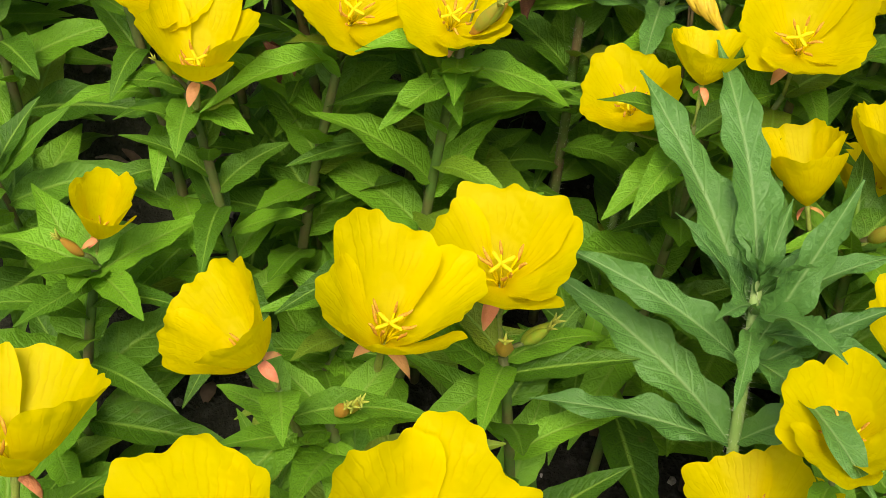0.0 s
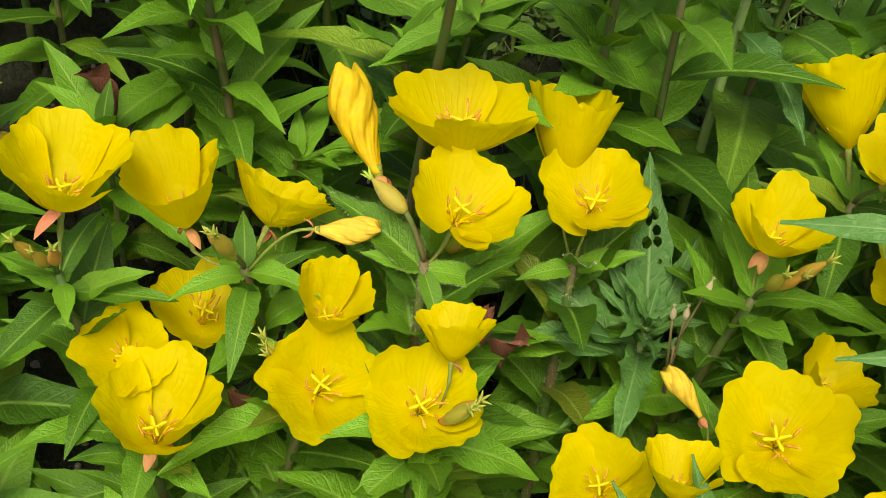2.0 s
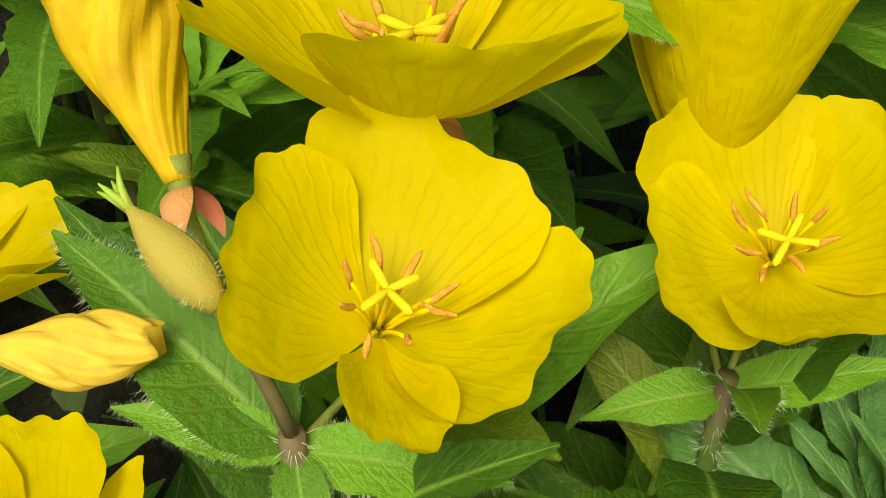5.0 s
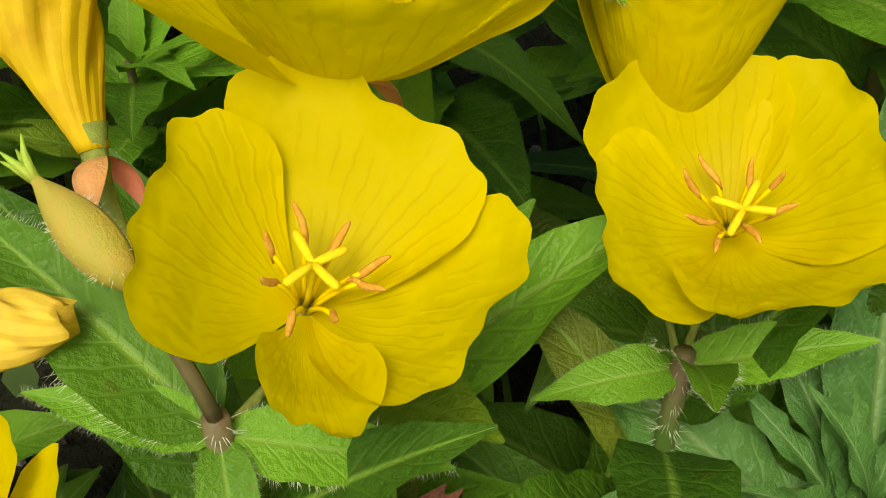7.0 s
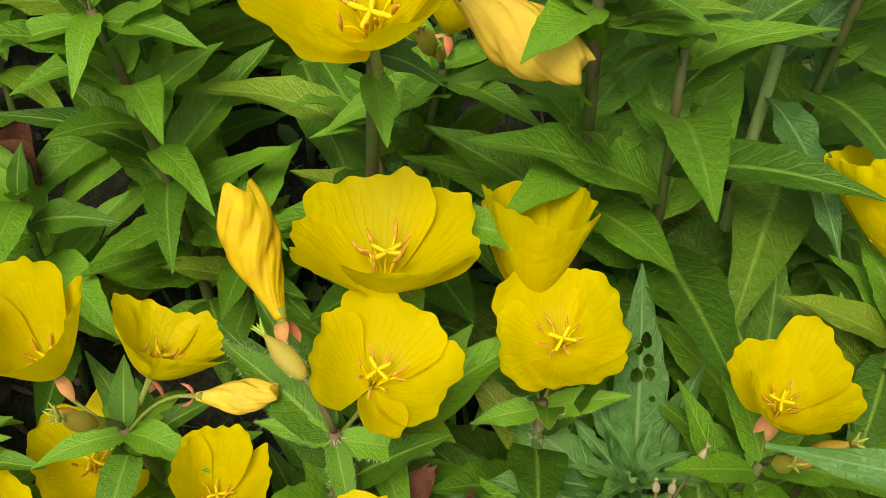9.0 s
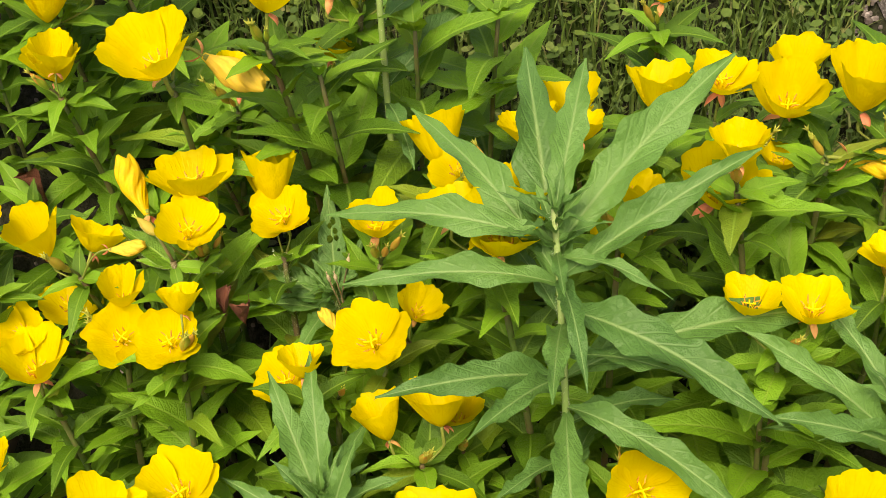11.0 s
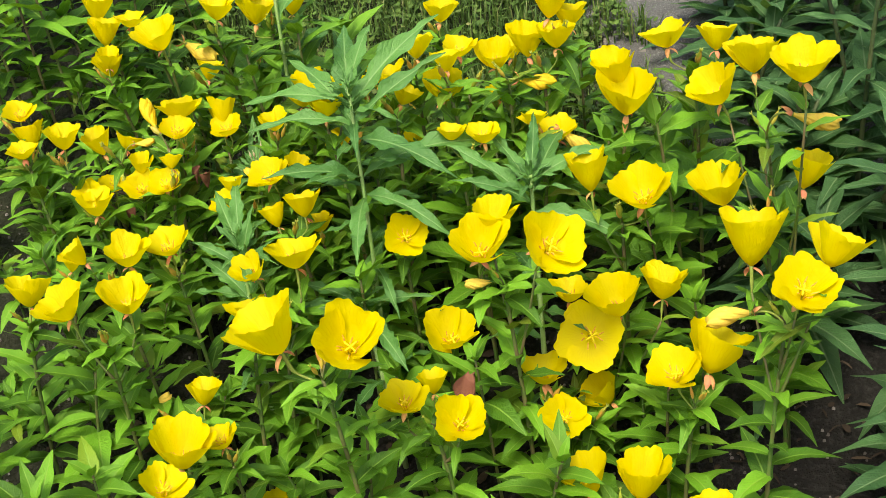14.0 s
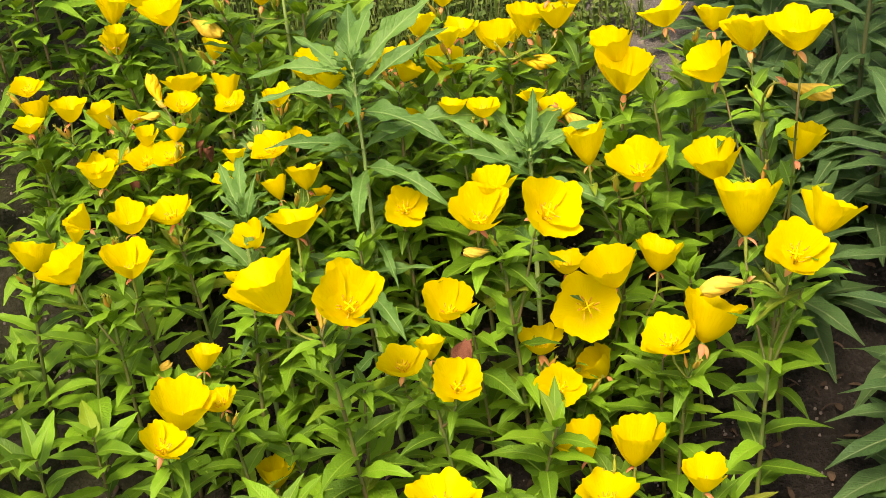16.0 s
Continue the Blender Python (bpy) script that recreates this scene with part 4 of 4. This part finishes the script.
primrose(0.065, 0.501, (0.063, 0.509, 0.388), [((0.068, 0.514, 0.419), (0.15, -0.01, 0.97), 0.0424, 33)], 62, 24, buds=4)
primrose(0.165, 0.394, (0.192, 0.383, 0.414), [((0.184, 0.390, 0.455), (0.12, 0.11, 0.94), 0.0483, 33), ((0.205, 0.396, 0.437), (0.11, 0.11, 0.94), 0.0411, 33)], 63, 24, buds=3)
primrose(0.031, 0.354, (0.028, 0.366, 0.400), [((0.033, 0.378, 0.430), (0.17, 0.20, 0.89), 0.0381, 33)], 64, 24, buds=3)
primrose(-0.080, 0.350, (-0.056, 0.370, 0.313), [((-0.065, 0.365, 0.339), (-0.37, -0.43, 0.91), 0.0335, 40)], 65, 20, buds=3)
primrose(0.141, -0.064, (0.151, -0.069, 0.059), [((0.154, -0.060, 0.099), (0.10, 0.01, 0.97), 0.0563, 40)], 66, 9, buds=2)
primrose(-0.014, -0.066, (-0.007, -0.064, 0.074), [((-0.001, -0.059, 0.118), (0.13, -0.09, 0.98), 0.0628, 40)], 67, 9, buds=2)
primrose(0.101, 0.368, (0.117, 0.398, 0.330), [((0.119, 0.404, 0.352), (0.13, 0.08, 0.95), 0.0292, 40)], 68, 21, buds=3)
primrose(-0.142, 0.486, (-0.157, 0.495, 0.383), [((-0.153, 0.500, 0.403), (0.21, 0.10, 0.92), 0.0260, 40)], 69, 24, buds=2)
primrose(-0.235, 0.484, (-0.220, 0.488, 0.371), [((-0.216, 0.496, 0.392), (0.21, 0.20, 0.88), 0.0301, 28)], 70, 23, buds=4)
primrose(-0.081, 0.292, (-0.098, 0.282, 0.252), [((-0.099, 0.288, 0.276), (-0.02, 0.08, 0.95), 0.0306, 33)], 71, 19, buds=3)
primrose(-0.190, 0.033, (-0.200, 0.038, 0.160), [((-0.207, 0.045, 0.187), (-0.25, 0.07, 0.92), 0.0378, 40)], 72, 13, buds=2)
primrose(-0.007, 0.303, (0.002, 0.327, 0.372), [((0.013, 0.333, 0.395), (0.47, 0.03, 0.85), 0.0345, 33)], 73, 24, buds=4)

# willow-leaved weeds that stand above the primroses
willow_weed((-0.050, 0.194), (-0.040, 0.204, 0.255), (-0.043, 0.276, 0.438), [
    (0.99, (-0.015, 0.342, 0.491)), (0.98, (0.053, 0.323, 0.496)), (0.97, (0.056, 0.266, 0.468)), (0.96, (0.040, 0.176, 0.406)),
    (0.97, (-0.061, 0.182, 0.415)), (0.96, (-0.146, 0.286, 0.464)), (0.94, (-0.132, 0.250, 0.445)), (0.98, (-0.101, 0.333, 0.484)),
    (0.99, (-0.050, 0.358, 0.492)), (0.90, (0.088, 0.238, 0.421)), (0.78, (-0.128, 0.213, 0.395)), (0.76, (-0.059, 0.127, 0.328)),
    (0.80, (0.038, 0.165, 0.348)), (0.88, (-0.095, 0.188, 0.388))],
    "tall willow-leaved weed with long wavy leaves, pale midribs", 1, 12, 0.0028)
willow_weed((0.119, 0.125), (0.121, 0.135, 0.207), (0.130, 0.208, 0.345), [
    (0.99, (0.149, 0.267, 0.391)), (0.98, (0.099, 0.269, 0.380)), (0.97, (0.054, 0.235, 0.389)), (0.98, (0.207, 0.217, 0.379)),
    (0.95, (0.062, 0.188, 0.371)), (0.92, (0.150, 0.130, 0.335)), (0.90, (0.213, 0.150, 0.310)), (0.99, (0.177, 0.285, 0.380))],
    "willow-leaved weed with upright pointed leaves among primroses", 2, 8)
willow_weed((-0.172, 0.153), (-0.174, 0.163, 0.179), (-0.176, 0.213, 0.311), [
    (0.99, (-0.177, 0.268, 0.364)), (0.98, (-0.203, 0.272, 0.348)), (0.97, (-0.161, 0.204, 0.352)), (0.90, (-0.227, 0.228, 0.318)),
    (0.82, (-0.222, 0.238, 0.298)), (0.96, (-0.145, 0.192, 0.321)), (0.98, (-0.152, 0.259, 0.330)), (0.84, (-0.147, 0.178, 0.302))],
    "young willow-leaved weed with hairy stem and upright leaves", 3, 6, 0.003)
willow_weed((-0.041, 0.158), (-0.046, 0.163, 0.128), (-0.063, 0.206, 0.225), [
    (0.97, (-0.122, 0.216, 0.258)), (0.95, (-0.141, 0.197, 0.246)), (0.97, (0.010, 0.164, 0.245)), (0.93, (-0.020, 0.119, 0.207)),
    (0.93, (-0.108, 0.144, 0.210)), (0.98, (-0.037, 0.251, 0.289))],
    "low willow-leaved weed with spreading wavy leaves", 4, 8)
willow_weed((-0.123, 0.440), (-0.125, 0.450, 0.281), (-0.116, 0.475, 0.630), [
    (0.62, (-0.049, 0.502, 0.443)), (0.72, (-0.071, 0.480, 0.526)), (0.85, (-0.160, 0.540, 0.600))],
    "tall single weed stem with few long leaves", 5, 7, 0.0028)
willow_weed((-0.169, 0.348), (-0.167, 0.353, 0.224), (-0.165, 0.364, 0.317), [
    (0.98, (-0.162, 0.410, 0.362)), (0.97, (-0.145, 0.386, 0.343)), (0.96, (-0.184, 0.378, 0.333)), (0.94, (-0.151, 0.356, 0.315)),
    (0.90, (-0.210, 0.385, 0.341)), (0.85, (-0.198, 0.340, 0.291))],
    "willow-leaved weed with insect-bitten upright leaf", 6, 4, 0.0022, True)


def dry_stalk(x, y, tips):
    """A thin stalk with small pale closed flower heads."""
    plant = new("dry_flower_stalk")
    origin = Vector((x, y, rise(x, y)))
    plant.location = origin
    tagged(plant, "thin brown stalk with small pale closed flower heads", "plant", "dry stalks among the leaves")
    fork = sum((Vector(t) for t in tips), Vector()) / len(tips) - origin - Vector((0, 0, 0.018))
    line = stem_part(plant, (0, 0, -0.01), fork * 0.5 + Vector((0.006, 0, 0.02)), fork, 0.0009, 0.0006, BROWN_STEM)
    for k, t in enumerate(tips):
        end = Vector(t) - origin
        v, f, u = tube(bent(line[-1 - k], line[-1 - k].lerp(end, 0.5) + Vector((0, 0, 0.002)), end, 4), [0.0005] * 5, 5)
        twig = part("twig", solid("twig", v, f, u, [BROWN_STEM]), plant)
        part("flower_head", PALE_BUD, twig, upright(end, end - line[-1 - k] + Vector((0, 0, 0.01)), k, 0.0085), "small pale closed head")


dry_stalk(-0.150, 0.354, [(-0.1543, 0.3500, 0.3489), (-0.1618, 0.3440, 0.3429), (-0.1658, 0.3450, 0.3419)])


# ---- leafy shoots that fill the bed ----
def flower_level(x, y):
    """The height of the flowers round a place."""
    near = sorted(((h.x - x) ** 2 + (h.y - y) ** 2, h.z) for h in HEADS)[:4]
    w = [1 / (d + 0.0008) for d, _ in near]
    return sum(k * z for k, (_, z) in zip(w, near)) / sum(w)


def back_edge(x):
    """Where the bed ends behind: nearer in the middle, further back along the far side."""
    s = max(0.0, min(1.0, (-0.16 - x) / 0.2))
    return 0.49 + 0.04 * math.sin(9 * x) + 0.7 * s * s * (3 - 2 * s)


def in_bed(x, y):
    return x < 0.285 + 0.24 * max(0, y) and y < back_edge(x)


kinds = [shoot(40 + k, 0.15 + 0.014 * k, 14 + k % 3, 0.064 + 0.003 * (k % 4)) for k in range(12)]
fill = random.Random(7)
used = [False] * len(kinds)
for row in range(19):
    for col in range(18):
        x = -0.98 + col * 0.082 + fill.uniform(-0.03, 0.03) + (row % 2) * 0.041
        y = -0.32 + row * 0.088 + fill.uniform(-0.03, 0.03)
        keep = fill.random()
        if not in_bed(x, y) or keep < 0.04 or x < -0.62 - 0.3 * max(0, y) or y > 0.95 or (x - 0.15) ** 2 + (y - 0.045) ** 2 < 0.0022:
            continue
        base = rise(x, y)
        hollow = 0.065 * math.exp(-((x + 0.46) / 0.11) ** 2 - ((y - 0.22) / 0.12) ** 2)
        want = max(0.06, min(0.33, flower_level(x, y) + 0.42 * max(0, y - 0.5) - base - fill.uniform(0.045, 0.12) - hollow))
        k = min(range(len(kinds)), key=lambda i: abs(0.15 + 0.014 * i - want) + fill.uniform(0, 0.02))
        size = want / (0.15 + 0.014 * k)
        m = Matrix.Translation((x, y, base)) @ Matrix.Rotation(fill.uniform(0, 6.28), 4, "Z") @ Matrix.Rotation(fill.uniform(-0.12, 0.12), 4, "X") @ Matrix.Diagonal((max(size, 0.75), max(size, 0.75), size, 1))
        if used[k]:
            copy_thing(kinds[k], m)
        else:
            kinds[k].matrix_basis, used[k] = m, True
# taller leafy stems at the back of the bed
for x, y, top, turn in ((-0.145, 0.435, 0.43, 0.3), (-0.105, 0.475, 0.44, 1.9), (-0.060, 0.490, 0.43, 2.7), (-0.125, 0.545, 0.47, 5.9)):
    high = (top - rise(x, y)) / 0.304
    copy_thing(kinds[11], Matrix.Translation((x, y, rise(x, y))) @ Matrix.Rotation(turn, 4, "Z") @ Matrix.Diagonal((1, 1, high, 1)))
for k, ob in enumerate(kinds):
    if not used[k]:
        ob.matrix_basis = Matrix.Translation((-0.75 + 0.03 * k, 0.62, rise(0, 0.62)))


# ---- darker border plants beside the bed ----
def border_plant(seed, x, y, height, leaves):
    rng = random.Random(seed)
    plant = new("border_plant")
    plant.location = (x, y, rise(x, y))
    tagged(plant, "tall dark green plant with broad pointed leaves", "plant", "border plants beside the bed")
    tip = Vector((rng.uniform(-0.05, 0.05), rng.uniform(-0.05, 0.05), height))
    line = stem_part(plant, (0, 0, -0.01), (0, 0, height * 0.5), tip, 0.0038, 0.0022, SHADE_STEM)
    leafy(plant, line, rng, 0.12, 0.99, leaves, 0.125, 0.085, BROAD, 0.0, 0.7)


border = random.Random(11)
for k in range(46):
    y = -0.25 + 0.031 * k
    border_plant(900 + k, 0.45 + 0.15 * max(0, y) + border.uniform(0.0, 0.24), y + border.uniform(-0.05, 0.05), border.uniform(0.20, 0.34), 14)
for k in range(16):
    y = 0.22 + 0.032 * k
    border_plant(960 + k, 0.385 + 0.10 * y + border.uniform(0.0, 0.06), y, border.uniform(0.12, 0.20), 13)


def far_foliage():
    """Leaves of the rest of the bed, far to the side of the flowers."""
    rng = random.Random(21)
    shapes = [([v.co.copy() for v in me.vertices], [tuple(p.vertices) for p in me.polygons], np.zeros(2 * len(me.loops))) for me in LEAVES[:5]]
    verts, faces, uvs = [], [], []
    flat = []
    for me in LEAVES[:5]:
        layer = np.zeros(2 * len(me.loops))
        me.uv_layers[0].data.foreach_get("uv", layer)
        index = np.empty(len(me.loops), int)
        me.loops.foreach_get("vertex_index", index)
        uv = np.zeros((len(me.vertices), 2))
        uv[index] = layer.reshape(-1, 2)
        flat.append([tuple(p) for p in uv])
    for n in range(640):
        x, y = (rng.uniform(-1.5, 0.1), rng.uniform(0.78, 2.4)) if n < 420 else (rng.uniform(-1.3, -0.62), rng.uniform(-0.2, 0.85))
        if x > -0.30 - 0.10 * (y - 0.8) or (n >= 420 and x > -0.64 - 0.3 * max(0, y)):
            continue
        top, low = rng.uniform(0.24, 0.36), rise(x, y)
        for k in range(9):
            a, tilt = rng.uniform(0, 6.28), rng.uniform(0.0, 0.8)
            m = aim((x + rng.uniform(-0.01, 0.01), y + rng.uniform(-0.01, 0.01), low + top * (0.45 + 0.06 * k)), (math.cos(a) * math.cos(tilt), math.sin(a) * math.cos(tilt), math.sin(tilt)), (0, 0, 1), rng.uniform(0.045, 0.07))
            n = rng.randrange(5)
            start = len(verts)
            verts += [m @ p for p in shapes[n][0]]
            uvs += flat[n]
            faces += [tuple(i + start for i in f) for f in shapes[n][1]]
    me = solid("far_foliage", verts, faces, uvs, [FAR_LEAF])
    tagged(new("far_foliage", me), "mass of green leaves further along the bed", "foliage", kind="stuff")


far_foliage()


# ---- lawn and gravel behind the bed ----
def lawn_stuff():
    rng = random.Random(5)
    verts, faces = [], []
    for _ in range(64000):
        x, y = rng.uniform(-0.34, 0.75), 0.44 + 1.5 * rng.random() ** 1.4
        if noise.noise((x * 4.1, y * 4.1, 0.3)) < -0.34 or x > 0.33 + 0.05 * math.sin(5 * y) + 0.15 * noise.noise((x * 9, y * 9, 3)):
            continue
        if y < 0.62 and x < -0.10 + 0.12 * noise.noise((x * 8, y * 8, 7)) and rng.random() < 0.92:
            continue
        low = rise(x, y)
        a, z = rng.uniform(0, 6.28), low + rng.uniform(0.004, 0.030)
        k = len(verts)
        if rng.random() < 0.6:
            side, lean, h = Vector((math.cos(a), math.sin(a), 0)) * rng.uniform(0.0008, 0.0016), Vector((math.cos(a + 1.5), math.sin(a + 1.5), 0)) * rng.uniform(0.005, 0.02), rng.uniform(0.02, 0.05)
            p = Vector((x, y, low))
            verts += [p - side, p + side, p + side * 0.7 + lean * 0.5 + Vector((0, 0, h * 0.7)), p - side * 0.7 + lean * 0.5 + Vector((0, 0, h * 0.7)), p + lean * 1.4 + Vector((0, 0, h))]
            faces += [(k, k + 1, k + 2, k + 3), (k + 3, k + 2, k + 4)]
        else:
            r = rng.uniform(0.0022, 0.0056)
            tilt = Vector((rng.uniform(-0.5, 0.5), rng.uniform(-0.5, 0.5), 1)).normalized()
            s = tilt.orthogonal().normalized()
            o = tilt.cross(s)
            verts += [Vector((x, y, z)) + (s * math.cos(q) + o * math.sin(q)) * r * w for q, w in ((a, 1.3), (a + 1.0, 1), (a + 2.2, 0.9), (a + 3.1, 1.25), (a + 4.1, 0.9), (a + 5.3, 1))]
            faces += [(k, k + 1, k + 2, k + 3), (k, k + 3, k + 4, k + 5)]
    me = solid("lawn", verts, faces, None, [LAWN], smooth=False)
    tagged(new("lawn", me), "short mixed lawn of grass and clover", "lawn", kind="stuff")


def gravel_stuff():
    rng = random.Random(6)
    verts, faces = [], []
    for n in range(11500):
        path = n < 9000
        x, y = (rng.uniform(0.26, 0.95), rng.uniform(0.42, 1.5)) if path else (rng.uniform(-0.6, 0.6), rng.uniform(-0.4, 0.75))
        r = rng.uniform(0.0013, 0.0036) * (2.2 if rng.random() < 0.03 else 1) * (1.0 if path else 0.6)
        low = rise(x, y) - 0.002
        k = len(verts)
        a = rng.uniform(0, 6.28)
        ring = [(math.cos(a + q * 1.2566) * r * rng.uniform(0.8, 1.3), math.sin(a + q * 1.2566) * r * rng.uniform(0.7, 1.2)) for q in range(5)]
        verts += [(x + p, y + q, low - 0.001) for p, q in ring] + [(x + p * 0.8, y + q * 0.8, low + r * 0.8) for p, q in ring] + [(x, y, low + r * 1.1)]
        for q in range(5):
            o = (q + 1) % 5
            faces += [(k + q, k + o, k + 5 + o, k + 5 + q), (k + 5 + q, k + 5 + o, k + 10)]
    me = solid("gravel", verts, faces, None, [PEBBLE], smooth=False)
    tagged(new("gravel", me), "grey gravel and small stones on soil", "gravel", kind="stuff")


def path_sheet():
    """The gravel path behind the bed, a thin layer of grit on the soil with a ragged edge."""
    nx, ny = 60, 90
    verts, uvs = [], []
    for i in range(nx):
        for j in range(ny):
            y = 0.40 + 1.9 * j / (ny - 1)
            edge = 0.31 + 0.05 * math.sin(5 * y) + 0.05 * noise.noise((y * 9, 2, 0))
            x = edge + (1.5 - edge) * (i / (nx - 1)) ** 1.4
            verts.append((x, y, rise(x, y) - 0.0045 + (0.007 if i else 0) + 0.003 * noise.noise((x * 14, y * 14, 5))))
            uvs.append((x, y))
    me = solid("gravel_path", verts, grid_faces(nx, ny), uvs, [GRIT])
    tagged(new("gravel_path", me), "grey path of fine grit and gravel", "path", kind="structure")


def litter_stuff():
    """Curled scraps of dead leaf and stalk on the bare soil beside and under the plants."""
    rng = random.Random(17)
    verts, faces = [], []
    for _ in range(900):
        x, y = rng.uniform(-0.45, 0.55), rng.uniform(-0.25, 0.55)
        a, z = rng.uniform(0, 6.28), rise(x, y) + rng.uniform(-0.001, 0.004)
        long, wide, curl = rng.uniform(0.006, 0.022), rng.uniform(0.001, 0.005), rng.uniform(0.0, 0.006)
        along, side = Vector((math.cos(a), math.sin(a), rng.uniform(-0.15, 0.3))) * long, Vector((-math.sin(a), math.cos(a), rng.uniform(-0.4, 0.4))) * wide
        k = len(verts)
        for t, w, h in ((-0.5, 0.3, 0), (-0.2, 1.0, 0.8), (0.15, 0.9, 1.0), (0.5, 0.1, 0.2)):
            c = Vector((x, y, z + h * curl)) + along * t
            verts += [c - side * w, c + Vector((0, 0, curl * 0.3)), c + side * w]
        faces += [(k + 3 * i + j, k + 3 * i + j + 1, k + 3 * i + j + 4, k + 3 * i + j + 3) for i in range(3) for j in range(2)]
    tagged(new("leaf_litter", solid("leaf_litter", verts, faces, None, [LITTER])), "scraps of brown dead leaf on dark soil", "leaf litter", kind="stuff")


def ground_sheet():
    bm = bmesh.new()
    n = 130
    bmesh.ops.create_grid(bm, x_segments=n, y_segments=n, size=1.0)
    for v in bm.verts:
        far = max(abs(v.co.x), abs(v.co.y))
        s = 2.2 * far + 58 * far**6
        v.co.x, v.co.y = (v.co.x * s / max(far, 1e-6), v.co.y * s / max(far, 1e-6))
        v.co.z = rise(v.co.x, v.co.y) - 0.006 + (0.006 * noise.noise((v.co.x * 6, v.co.y * 6, 0)) if far < 0.8 else 0)
    me = bpy.data.meshes.new("ground")
    bm.to_mesh(me)
    bm.free()
    me.materials.append(SOIL)
    me.polygons.foreach_set("use_smooth", [True] * len(me.polygons))
    tagged(new("ground", me), "dark crumbly soil with fine grit, plant shade in its colour", "ground", kind="structure")


def dead_leaf(x, y, z, size, turn, seed):
    """A withered, curled leaf that hangs among the stems."""
    rng = random.Random(seed)
    nu, nv = 12, 9
    verts, uvs = [], []
    for i in range(nu):
        s = i / (nu - 1)
        for j in range(nv):
            u = 2 * j / (nv - 1) - 1
            w = 0.42 * math.sin(math.pi * (0.08 + 0.86 * s)) * (1 + 0.12 * math.sin(9 * s + 3 * u))
            curl = 1.6 * u
            verts.append((w * math.sin(curl) / 1.6, s + 0.05 * math.sin(5 * u), w * (1 - math.cos(curl)) / 1.6 - 0.5 * s * s + 0.05 * math.sin(11 * s + 4 * u)))
            uvs.append((u, s))
    ob = new("withered_leaf", solid("withered_leaf", verts, grid_faces(nu, nv), uvs, [DEAD]))
    ob.matrix_basis = Matrix.Translation((x, y, z)) @ Matrix.Rotation(turn, 4, "Z") @ Matrix.Rotation(-0.7, 4, "X") @ Matrix.Diagonal((size, size, size, 1))
    tagged(ob, "curled reddish brown withered leaf caught between stems", "leaf", "withered leaves")


dead_leaf(-0.216, 0.344, 0.331, 0.022, 0.6, 1)
dead_leaf(0.040, 0.142, 0.132, 0.045, 2.0, 2)
dead_leaf(-0.227, 0.359, 0.334, 0.018, 2.4, 3)
dead_leaf(-0.319, 0.350, 0.301, 0.020, 4.0, 4)
dead_leaf(0.104, 0.024, 0.046, 0.040, 1.0, 5)
dead_leaf(-0.382, 0.502, 0.325, 0.030, 5.2, 6)
dead_leaf(0.043, 0.058, 0.217, 0.042, 2.6, 7)
ground_sheet()
path_sheet()
litter_stuff()
lawn_stuff()
gravel_stuff()
